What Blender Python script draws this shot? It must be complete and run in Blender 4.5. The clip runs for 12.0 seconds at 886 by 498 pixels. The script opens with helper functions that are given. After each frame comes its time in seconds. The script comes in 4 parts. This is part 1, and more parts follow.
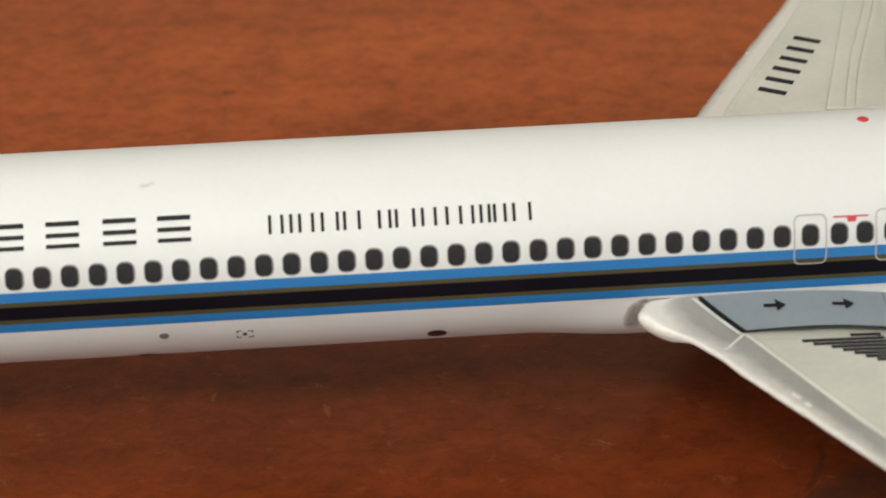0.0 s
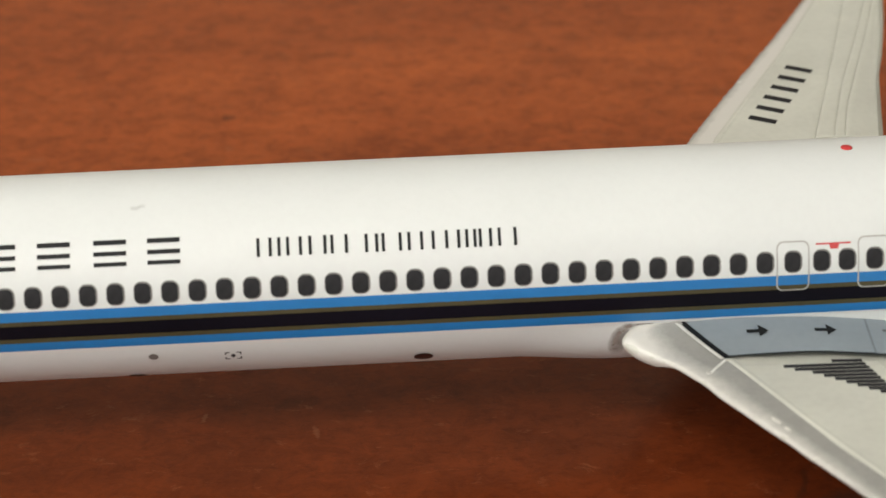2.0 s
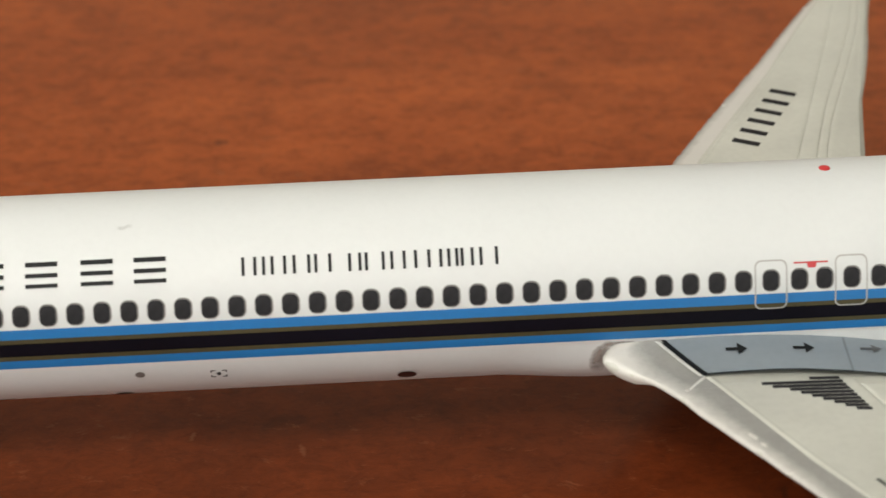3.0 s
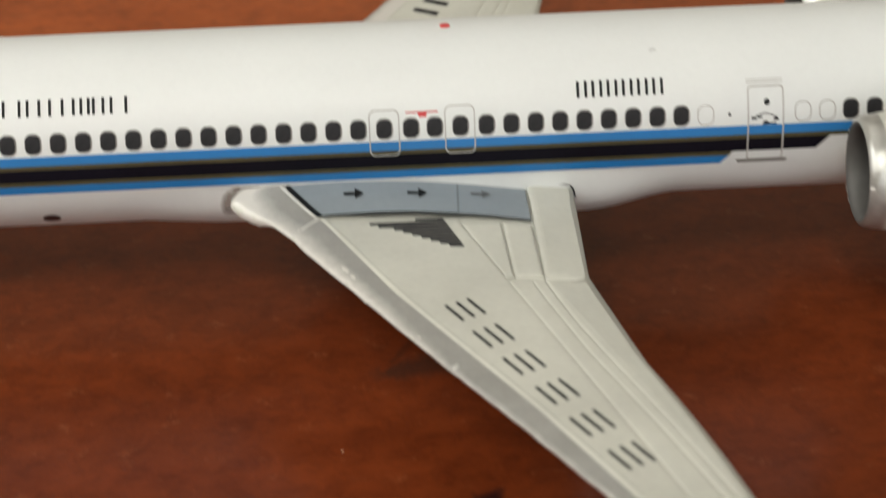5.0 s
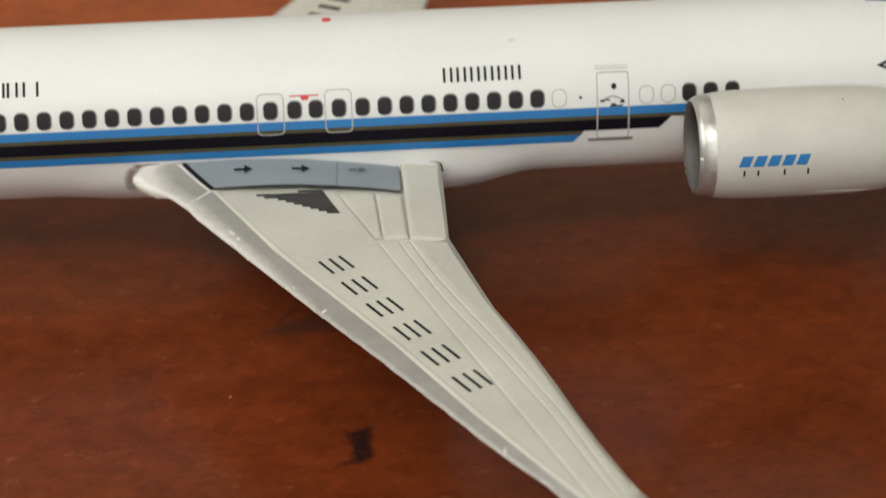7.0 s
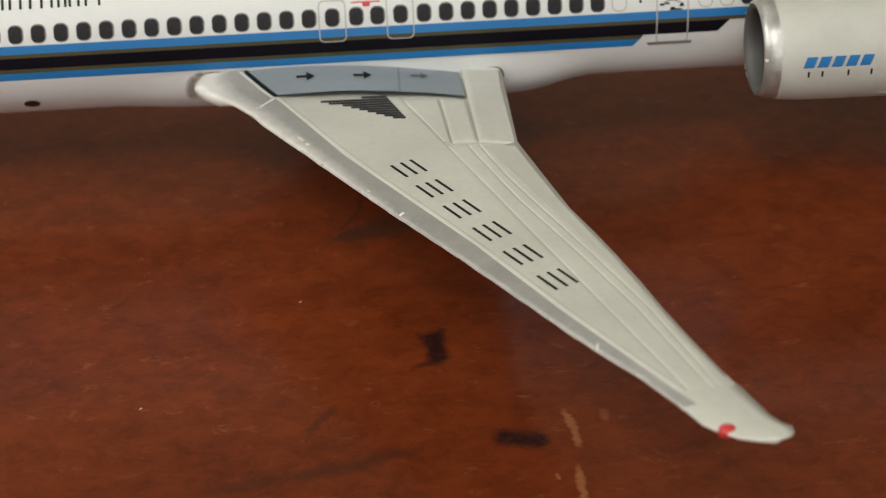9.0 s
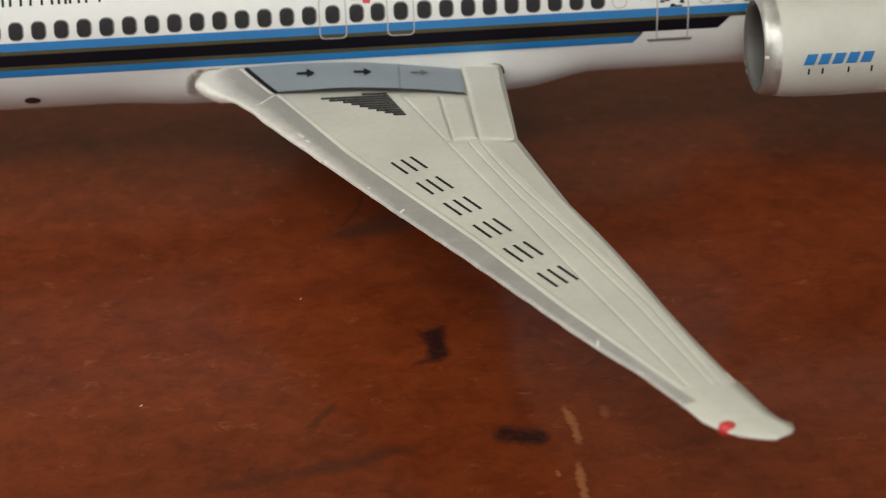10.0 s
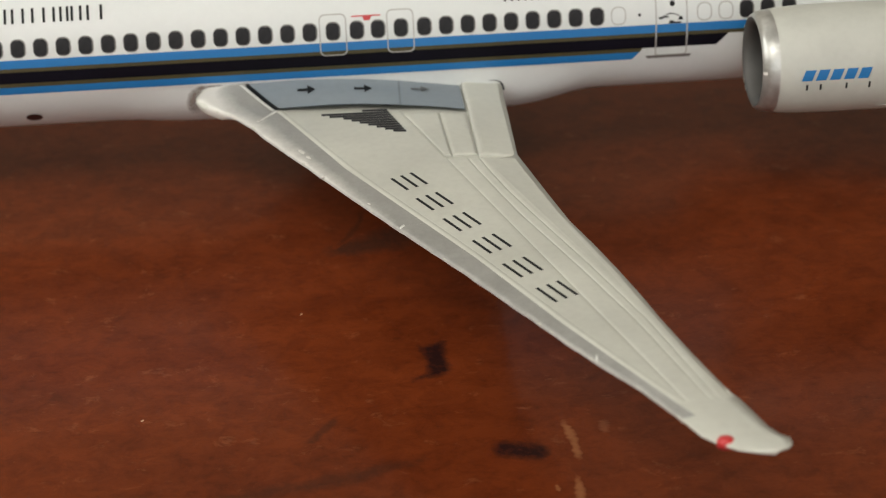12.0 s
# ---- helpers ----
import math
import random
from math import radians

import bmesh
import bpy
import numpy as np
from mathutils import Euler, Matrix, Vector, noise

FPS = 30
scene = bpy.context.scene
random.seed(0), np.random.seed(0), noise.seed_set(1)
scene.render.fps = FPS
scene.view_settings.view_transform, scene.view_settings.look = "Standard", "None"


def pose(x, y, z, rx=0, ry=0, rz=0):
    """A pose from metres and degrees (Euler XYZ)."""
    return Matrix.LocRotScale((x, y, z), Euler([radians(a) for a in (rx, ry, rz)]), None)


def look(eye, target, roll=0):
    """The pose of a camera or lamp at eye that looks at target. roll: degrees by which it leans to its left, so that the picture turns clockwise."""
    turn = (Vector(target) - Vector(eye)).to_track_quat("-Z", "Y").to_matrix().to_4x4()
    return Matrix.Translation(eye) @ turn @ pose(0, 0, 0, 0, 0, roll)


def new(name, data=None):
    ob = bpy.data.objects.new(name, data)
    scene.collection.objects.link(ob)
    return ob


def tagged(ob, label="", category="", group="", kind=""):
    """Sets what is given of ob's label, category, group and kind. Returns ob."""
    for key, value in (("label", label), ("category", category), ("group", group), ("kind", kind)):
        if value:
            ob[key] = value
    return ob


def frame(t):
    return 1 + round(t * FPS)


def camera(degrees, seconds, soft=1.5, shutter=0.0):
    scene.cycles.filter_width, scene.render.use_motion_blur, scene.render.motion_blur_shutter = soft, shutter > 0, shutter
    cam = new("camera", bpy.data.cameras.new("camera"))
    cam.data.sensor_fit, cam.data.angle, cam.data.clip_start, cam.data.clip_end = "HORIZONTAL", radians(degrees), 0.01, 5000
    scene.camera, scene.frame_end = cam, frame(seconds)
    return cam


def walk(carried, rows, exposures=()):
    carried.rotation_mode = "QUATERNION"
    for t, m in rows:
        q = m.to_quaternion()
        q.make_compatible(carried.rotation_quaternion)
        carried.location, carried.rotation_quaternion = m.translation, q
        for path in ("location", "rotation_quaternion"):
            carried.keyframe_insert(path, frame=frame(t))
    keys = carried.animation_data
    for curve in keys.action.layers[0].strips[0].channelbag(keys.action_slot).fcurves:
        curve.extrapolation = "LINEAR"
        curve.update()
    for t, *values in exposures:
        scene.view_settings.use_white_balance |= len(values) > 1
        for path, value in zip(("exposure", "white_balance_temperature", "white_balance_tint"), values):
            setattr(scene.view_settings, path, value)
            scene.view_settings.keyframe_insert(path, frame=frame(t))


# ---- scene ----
cam = camera(24.54, 12.0, soft=1.15, shutter=0.4)
PATH = [
    (0, (-0.04111, -0.16357, 0.11225, 59.961, 1.382, -3.957)),
    (0.3, (-0.03931, -0.16473, 0.11308, 60.316, 1.327, -3.979)),
    (0.5, (-0.03862, -0.16532, 0.11284, 60.561, 1.343, -3.860)),
    (1, (-0.03911, -0.16563, 0.11278, 60.760, 1.365, -3.332)),
    (1.5, (-0.03907, -0.16570, 0.11287, 60.867, 1.369, -3.302)),
    (2, (-0.03826, -0.16583, 0.11286, 60.790, 1.296, -3.273)),
    (2.5, (-0.03806, -0.16604, 0.11303, 60.893, 1.333, -3.216)),
    (2.7, (-0.03805, -0.16722, 0.11345, 61.465, 1.379, -3.221)),
    (4.3, (-0.00970, -0.17162, 0.10900, 61.943, 1.802, -1.774)),
    (4.4, (-0.00852, -0.17275, 0.11030, 61.191, 1.722, -2.353)),
    (4.5, (-0.00737, -0.17402, 0.11127, 60.601, 1.644, -2.757)),
    (4.6, (-0.00650, -0.17490, 0.11192, 60.230, 1.588, -3.027)),
    (4.7, (-0.00543, -0.17640, 0.11226, 60.222, 1.525, -3.271)),
    (4.8, (-0.00416, -0.17886, 0.11218, 60.288, 1.458, -3.406)),
    (4.9, (-0.00275, -0.18222, 0.11187, 59.991, 1.401, -3.217)),
    (5, (-0.00131, -0.18560, 0.11149, 59.724, 1.364, -2.981)),
    (5.1, (0.00002, -0.18864, 0.11116, 59.507, 1.370, -2.854)),
    (5.2, (0.00133, -0.19153, 0.11104, 59.721, 1.382, -2.879)),
    (5.3, (0.00225, -0.19437, 0.11105, 59.584, 1.391, -2.814)),
    (5.4, (0.00261, -0.19629, 0.11128, 59.589, 1.387, -2.749)),
    (5.5, (0.00305, -0.19774, 0.11170, 59.727, 1.366, -2.963)),
    (5.6, (0.00438, -0.19971, 0.11229, 60.095, 1.332, -3.124)),
    (5.7, (0.00559, -0.20219, 0.11275, 60.836, 1.293, -3.338)),
    (5.8, (0.00687, -0.20448, 0.11306, 61.082, 1.238, -3.797)),
    (6, (0.00707, -0.20882, 0.11370, 61.610, 1.120, -3.954)),
    (6.5, (0.00669, -0.21098, 0.11449, 61.951, 1.112, -3.839)),
    (7, (0.00641, -0.20997, 0.11425, 61.312, 1.042, -3.986)),
    (7.2, (0.00492, -0.20993, 0.11405, 60.662, 0.925, -4.425)),
    (7.3, (0.00370, -0.21035, 0.11407, 60.967, 0.921, -4.598)),
    (7.4, (0.00223, -0.21085, 0.11393, 60.564, 0.960, -4.498)),
    (7.5, (0.00032, -0.21128, 0.11361, 59.943, 1.017, -4.683)),
    (7.6, (-0.00099, -0.21175, 0.11324, 59.630, 1.047, -4.830)),
    (7.7, (-0.00231, -0.21204, 0.11285, 59.601, 1.064, -5.106)),
    (9.3, (-0.00488, -0.21140, 0.11297, 59.233, 1.053, -5.259)),
    (9.5, (-0.00476, -0.21245, 0.11347, 59.589, 1.063, -5.208)),
    (10, (-0.00487, -0.21145, 0.11315, 59.122, 1.058, -5.255)),
    (10.5, (-0.00484, -0.21142, 0.11303, 59.146, 1.061, -5.250)),
    (11, (-0.00486, -0.21175, 0.11345, 59.256, 1.079, -5.256)),
    (11.5, (-0.00500, -0.21201, 0.11301, 59.507, 1.003, -5.255)),
    (12, (-0.00477, -0.21229, 0.11347, 59.600, 1.127, -5.241)),
]
walk(cam, [(t, pose(*row)) for t, row in PATH], [(0, -0.04), (2.7, -0.04), (4.3, -0.18), (5.0, -0.11), (6.0, -0.08), (7.7, -0.12), (9.3, -0.22), (12, -0.22)])
cam.data.dof.use_dof = True
cam.data.dof.focus_distance = 0.2
cam.data.dof.aperture_fstop = 42.0

# ---- world and light ----
world = bpy.data.worlds.new("world")
scene.world = world
world.use_nodes = True
wn = world.node_tree
sky = wn.nodes.new("ShaderNodeTexSky")
sky.sky_type = "NISHITA"
sky.sun_disc = False
sky.sun_elevation, sky.sun_rotation = radians(40), radians(200)
wn.links.new(sky.outputs[0], wn.nodes["Background"].inputs[0])
wn.nodes["Background"].inputs[1].default_value = 0.1
scene.view_settings.exposure = 0.0

ROOM = (-1.0, 2.4, -1.9, 2.3, -0.75, 1.85)  # x0 x1 y0 y1 floor ceiling; the table stands by the west window
WIN = (-0.50, 0.80, 0.15, 1.10)              # window in the wall behind the camera: x0 x1 z0 z1
WEST_WIN = (-0.95, 0.10, 0.45, 1.25)         # large window beyond the model's nose: y0 y1 z0 z1

def area_lamp(name, at, target, sx, sy, power, colour):
    data = bpy.data.lights.new(name, "AREA")
    data.shape, data.size, data.size_y, data.energy, data.color = "RECTANGLE", sx, sy, power, colour
    ob = new(name, data)
    ob.matrix_world = look(at, target)
    return ob

area_lamp("window_light", ((WIN[0] + WIN[1]) / 2, ROOM[2] - 0.02, (WIN[2] + WIN[3]) / 2), ((WIN[0] + WIN[1]) / 2, 0, (WIN[2] + WIN[3]) / 2), WIN[1] - WIN[0], WIN[3] - WIN[2], 10, (1.0, 0.985, 0.92))
area_lamp("window_light", (ROOM[0] - 0.02, (WEST_WIN[0] + WEST_WIN[1]) / 2, (WEST_WIN[2] + WEST_WIN[3]) / 2), (0, (WEST_WIN[0] + WEST_WIN[1]) / 2, (WEST_WIN[2] + WEST_WIN[3]) / 2), WEST_WIN[1] - WEST_WIN[0], WEST_WIN[3] - WEST_WIN[2], 14.6, (1.0, 0.98, 0.895))
# the second lamp is an unseen fill, added for fuselage top and far table
UNSEEN_LAMPS = ((-0.60, -1.25, 7.2, 0.85, 50, (-0.60, 0.12)), (-0.66, 0.75, 4.2, 0.6, 180, (-0.66, 0.75)))   # x, y, power, width, beam, aim
for lx, ly, power, wide, beam, aim in UNSEEN_LAMPS:
    lamp_light = area_lamp("unseen_lamp_light", (lx, ly, 1.79), (*aim, 0), wide, wide, power, (1.0, 0.97, 0.885))
    lamp_light.data.spread = radians(beam)

# ---- materials ----
def mat(name, colour, rough=0.5, metal=0.0, coat=0.0, coat_rough=0.1, spec=0.5):
    m = bpy.data.materials.new(name)
    m.use_nodes = True
    b = m.node_tree.nodes["Principled BSDF"]
    b.inputs["Base Color"].default_value = (*colour, 1)
    b.inputs["Roughness"].default_value = rough
    b.inputs["Metallic"].default_value = metal
    b.inputs["Coat Weight"].default_value = coat
    b.inputs["Coat Roughness"].default_value = coat_rough
    b.inputs["Specular IOR Level"].default_value = spec
    return m

def node(m, kind, **inputs):
    n = m.node_tree.nodes.new(kind)
    for key, value in inputs.items():
        n.inputs[key.replace("_", " ")].default_value = value
    return n

def link(m, a, b):
    m.node_tree.links.new(a, b)

def coords(m, scale):
    tc = node(m, "ShaderNodeTexCoord")
    mp = node(m, "ShaderNodeMapping")
    mp.inputs["Scale"].default_value = scale
    link(m, tc.outputs["Object"], mp.inputs["Vector"])
    return mp.outputs["Vector"]

def ramp(m, source, stops):
    r = node(m, "ShaderNodeValToRGB")
    while len(r.color_ramp.elements) < len(stops):
        r.color_ramp.elements.new(0.5)
    for e, (p, c) in zip(r.color_ramp.elements, stops):
        e.position, e.color = p, (*c, 1)
    link(m, source, r.inputs["Fac"])
    return r.outputs["Color"]

def mix(m, kind, fac, a, b):
    n = node(m, "ShaderNodeMix")
    n.data_type, n.blend_type = "RGBA", kind
    for value, socket in ((fac, n.inputs[0]), (a, n.inputs[6]), (b, n.inputs[7])):
        if isinstance(value, (int, float)):
            socket.default_value = value
        elif isinstance(value, tuple):
            socket.default_value = (*value, 1)
        else:
            link(m, value, socket)
    return n.outputs[2]

def worn(m, scale=900, amount=0.06, bump=0.02, rough=0.08, big=60):
    """Fine paint grain, faint blotches and uneven gloss on a painted surface."""
    b = m.node_tree.nodes["Principled BSDF"]
    base = tuple(b.inputs["Base Color"].default_value)[:3]
    v = coords(m, (1, 1, 1))
    fine = node(m, "ShaderNodeTexNoise", Scale=scale, Detail=4.0)
    wide = node(m, "ShaderNodeTexNoise", Scale=big, Detail=3.0)
    link(m, v, fine.inputs["Vector"])
    link(m, v, wide.inputs["Vector"])
    lo = tuple(c * (1 - amount) for c in base)
    hi = tuple(min(1, c * (1 + amount * 0.6)) for c in base)
    c1 = ramp(m, wide.outputs["Fac"], [(0.3, lo), (0.7, hi)])
    c2 = mix(m, "MULTIPLY", 1.0, c1, ramp(m, fine.outputs["Fac"], [(0.3, (1 - amount * 0.6,) * 3), (0.6, (1, 1, 1))]))
    link(m, c2, b.inputs["Base Color"])
    r0 = b.inputs["Roughness"].default_value
    link(m, ramp(m, wide.outputs["Fac"], [(0.3, (r0 - rough * 0.5,) * 3), (0.7, (r0 + rough,) * 3)]), b.inputs["Roughness"])
    bp = node(m, "ShaderNodeBump", Strength=bump, Distance=0.0002)
    link(m, fine.outputs["Fac"], bp.inputs["Height"])
    link(m, bp.outputs["Normal"], b.inputs["Normal"])
    return m

def soft_rim(m, strength, edge):
    """How far a mark covers what lies under it: full inside, fading unevenly at the rim."""
    at = node(m, "ShaderNodeAttribute")
    at.attribute_name = "soft"
    n = node(m, "ShaderNodeTexNoise", Scale=1400.0, Detail=4.0, Roughness=0.65)
    link(m, coords(m, (1, 1, 1)), n.inputs["Vector"])
    add = node(m, "ShaderNodeMath")
    add.operation = "ADD"
    link(m, at.outputs["Fac"], add.inputs[0])
    sub = node(m, "ShaderNodeMath")
    sub.operation = "MULTIPLY_ADD"
    sub.inputs[1].default_value, sub.inputs[2].default_value = 0.9, -0.45
    link(m, n.outputs["Fac"], sub.inputs[0])
    link(m, sub.outputs[0], add.inputs[1])
    return ramp(m, add.outputs[0], [(0.2, (0, 0, 0)), (min(1.0, 0.2 + edge), (strength,) * 3)])

def wood_material(name="varnished_mahogany", mark=None):
    """Varnished wood; mark: colour, strength and softness of a stain soaked into it."""
    m = mat(name, (0.13, 0.026, 0.009), 0.5, coat=0.5, coat_rough=0.2, spec=0.06)
    b = m.node_tree.nodes["Principled BSDF"]
    b.inputs["Coat IOR"].default_value = 1.52
    def tex(scale, detail, rough=0.6, distortion=0.0):
        n = node(m, "ShaderNodeTexNoise", Scale=1.0, Detail=detail, Roughness=rough, Distortion=distortion)
        link(m, coords(m, scale), n.inputs["Vector"])
        return n.outputs["Fac"]
    bands = tex((8, 26, 12), 5.0, 0.55, 0.6)
    grain = tex((70, 190, 60), 6.0, 0.65, 0.5)
    pores = tex((420, 800, 300), 4.0, 0.7)
    clouds = tex((45, 60, 50), 5.0, 0.62, 0.8)
    mottle = tex((330, 380, 330), 5.0, 0.72, 0.4)
    c = ramp(m, bands, [(0.30, (0.114, 0.0214, 0.0046)), (0.5, (0.136, 0.0264, 0.0057)), (0.70, (0.158, 0.0320, 0.0072))])
    # brighter light beyond the model put into the wood colour: paler, more orange there
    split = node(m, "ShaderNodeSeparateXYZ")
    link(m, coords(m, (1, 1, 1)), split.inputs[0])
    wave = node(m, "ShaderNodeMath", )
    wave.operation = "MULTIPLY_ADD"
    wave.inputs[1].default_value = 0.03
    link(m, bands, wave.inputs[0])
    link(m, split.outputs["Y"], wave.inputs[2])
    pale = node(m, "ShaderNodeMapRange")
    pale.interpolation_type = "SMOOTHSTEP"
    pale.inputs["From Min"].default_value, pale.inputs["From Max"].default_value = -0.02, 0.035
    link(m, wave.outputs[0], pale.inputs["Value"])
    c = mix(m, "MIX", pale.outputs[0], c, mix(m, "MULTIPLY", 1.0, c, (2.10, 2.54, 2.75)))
    c = mix(m, "MULTIPLY", 0.25, c, ramp(m, grain, [(0.30, (0.70, 0.62, 0.58)), (0.62, (1.18, 1.16, 1.12))]))
    c = mix(m, "MULTIPLY", 0.6, c, ramp(m, clouds, [(0.32, (0.70, 0.66, 0.66)), (0.64, (1.16, 1.14, 1.12))]))
    c = mix(m, "MULTIPLY", 0.9, c, ramp(m, mottle, [(0.34, (0.70, 0.64, 0.61)), (0.60, (1.1, 1.08, 1.06))]))
    c = mix(m, "MULTIPLY", 0.3, c, ramp(m, pores, [(0.33, (0.45, 0.38, 0.36)), (0.46, (1, 1, 1))]))
    flecks = tex((300, 460, 300), 5.0, 0.7, 0.4)
    c = mix(m, "MIX", ramp(m, flecks, [(0.60, (0, 0, 0)), (0.72, (0.38, 0.38, 0.38))]), c, (0.28, 0.10, 0.04))
    c = mix(m, "MIX", ramp(m, flecks, [(0.24, (0.55, 0.55, 0.55)), (0.34, (0, 0, 0))]), c, (0.05, 0.012, 0.006))
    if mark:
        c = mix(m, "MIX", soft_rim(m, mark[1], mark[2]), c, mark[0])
    link(m, c, b.inputs["Base Color"])
    link(m, ramp(m, clouds, [(0.3, (0.16,) * 3), (0.7, (0.26,) * 3)]), b.inputs["Coat Roughness"])
    bp = node(m, "ShaderNodeBump", Strength=0.1, Distance=0.0002)
    link(m, pores, bp.inputs["Height"])
    link(m, bp.outputs["Normal"], b.inputs["Normal"])
    return m

def soft_mark(name, colour, rough, coat, strength, edge=0.35):
    """A thin mark, rub or painted shade, whose rim fades out unevenly."""
    m = worn(mat(name, colour, rough, coat=coat, coat_rough=0.28, spec=0.2), 700, 0.3, 0.03)
    b = m.node_tree.nodes["Principled BSDF"]
    link(m, soft_rim(m, strength, edge), b.inputs["Alpha"])
    return m

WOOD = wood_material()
WHITE = worn(mat("white_satin_paint", (0.665, 0.684, 0.68), 0.46), 1500, 0.03, 0.01, 0.06)
GREY = worn(mat("light_grey_paint", (0.545, 0.546, 0.49), 0.45), 1400, 0.08, 0.04, 0.08, 130)
NACELLE = worn(mat("nacelle_grey_paint", (0.515, 0.52, 0.475), 0.44), 1400, 0.055, 0.04, 0.08, 300)
SILVER = worn(mat("silver_paint", (0.36, 0.365, 0.345), 0.42, metal=0.1), 2200, 0.07, 0.08, 0.06, 300)

def slat_material():
    """Silver paint with small bright chips, cream where root and nose catch painted-in light."""
    m = worn(mat("scuffed_silver_paint", (0.315, 0.312, 0.294), 0.40, metal=0.1), 2200, 0.11, 0.1, 0.08, 300)
    b = m.node_tree.nodes["Principled BSDF"]
    at = node(m, "ShaderNodeAttribute")
    at.attribute_name = "pale"
    n = node(m, "ShaderNodeTexNoise", Scale=700.0, Detail=5.0, Roughness=0.7)
    link(m, coords(m, (1, 1, 1)), n.inputs["Vector"])
    old = b.inputs["Base Color"].links[0].from_socket
    add = node(m, "ShaderNodeMath")
    add.operation = "MULTIPLY_ADD"
    add.inputs[1].default_value, add.inputs[2].default_value = 0.55, -0.275
    link(m, n.outputs["Fac"], add.inputs[0])
    tot = node(m, "ShaderNodeMath")
    tot.operation = "ADD"
    link(m, at.outputs["Fac"], tot.inputs[0])
    link(m, add.outputs[0], tot.inputs[1])
    link(m, mix(m, "MIX", ramp(m, tot.outputs[0], [(0.22, (0, 0, 0)), (0.85, (1, 1, 1))]), old, (0.62, 0.605, 0.57)), b.inputs["Base Color"])
    return m

SLAT = slat_material()
CREASE_SHADE = worn(mat("walkway_crease_shade", (0.165, 0.19, 0.21), 0.5), 1300, 0.1, 0.04)
NOSE_GREY = worn(mat("scuffed_pale_grey", (0.66, 0.66, 0.63), 0.34), 1800, 0.12, 0.1, 0.1, 900)
CHROME = worn(mat("bright_metal", (0.50, 0.50, 0.48), 0.37, metal=0.75), 1600, 0.18, 0.16, 0.14, 420)
DARK_METAL = worn(mat("dark_metal", (0.13, 0.135, 0.14), 0.45, metal=0.4), 900, 0.2, 0.05)
DUCT = worn(mat("duct_grey_paint", (0.085, 0.082, 0.078), 0.55, metal=0.1), 1200, 0.15, 0.05)
WALK = worn(mat("blue_grey_walkway_paint", (0.235, 0.27, 0.30), 0.5), 1300, 0.08, 0.04)
BLACK = worn(mat("black_ink", (0.012, 0.013, 0.014), 0.55, spec=0.2), 1500, 0.2, 0.01)
NAVY = worn(mat("dark_navy_band", (0.0055, 0.0045, 0.009), 0.5, spec=0.1), 1700, 0.35, 0.02)
BLUE = worn(mat("bright_blue_band", (0.012, 0.165, 0.44), 0.42), 1700, 0.08, 0.02)
GOLD = worn(mat("dull_gold_band", (0.075, 0.064, 0.028), 0.45, spec=0.3), 1700, 0.2, 0.02)
RED = worn(mat("red_ink", (0.56, 0.04, 0.042), 0.4), 1500, 0.1, 0.01)
PANE = worn(mat("charcoal_window_ink", (0.024, 0.023, 0.026), 0.55, spec=0.2), 1500, 0.35, 0.01, 0.08, 700)
RIM = worn(mat("mid_grey_ink", (0.20, 0.195, 0.185), 0.45), 1500, 0.35, 0.01, 0.08, 900)
SILL = worn(mat("brownish_grey_ink", (0.17, 0.155, 0.145), 0.45), 1500, 0.15, 0.01)
LINE = worn(mat("silver_outline_ink", (0.46, 0.45, 0.43), 0.4, metal=0.2), 1500, 0.15, 0.01)
FIN_BLUE = worn(mat("fin_blue_paint", (0.09, 0.14, 0.20), 0.35, coat=0.2), 1500, 0.06, 0.01)
RUBBER = worn(mat("black_rubber", (0.02, 0.02, 0.021), 0.7), 900, 0.2, 0.05)
STAIN = wood_material("dark_stain", ((0.014, 0.005, 0.005), 0.96, 0.8))
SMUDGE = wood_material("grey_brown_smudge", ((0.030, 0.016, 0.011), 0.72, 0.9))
FAINT = wood_material("faint_brown_streak", ((0.030, 0.011, 0.006), 0.52, 0.8))
# soft grey tint that paints the shade in the wing-root gap
GAP_SHADE = soft_mark("shade_in_joint", (0.30, 0.235, 0.205), 0.6, 0.0, 0.62, 1.1)
SCUFF = wood_material("faint_pale_scuff", ((0.30, 0.13, 0.06), 0.28, 1.0))
RUB = soft_mark("grey_rub", (0.42, 0.41, 0.39), 0.5, 0.0, 0.2, 0.9)
SPECK_WHITE = worn(mat("pale_chip", (0.7, 0.68, 0.64), 0.5), 2000, 0.2, 0.05)
SCRATCH = wood_material("pale_scratch", ((0.28, 0.11, 0.042), 0.72, 1.1))
SPECK = wood_material("pale_speck", ((0.52, 0.34, 0.22), 0.9, 0.5))
WALL = worn(mat("wall_paint", (0.82, 0.76, 0.66), 0.8), 40, 0.04, 0.05, 0.05, 3)
CEIL = worn(mat("ceiling_paint", (0.8, 0.79, 0.77), 0.85), 40, 0.03, 0.05, 0.05, 3)
FLOOR = worn(mat("floor_tile", (0.42, 0.38, 0.33), 0.45), 30, 0.12, 0.05, 0.1, 4)
FRAME = worn(mat("white_frame", (0.75, 0.75, 0.73), 0.4), 60, 0.04, 0.03, 0.05, 8)

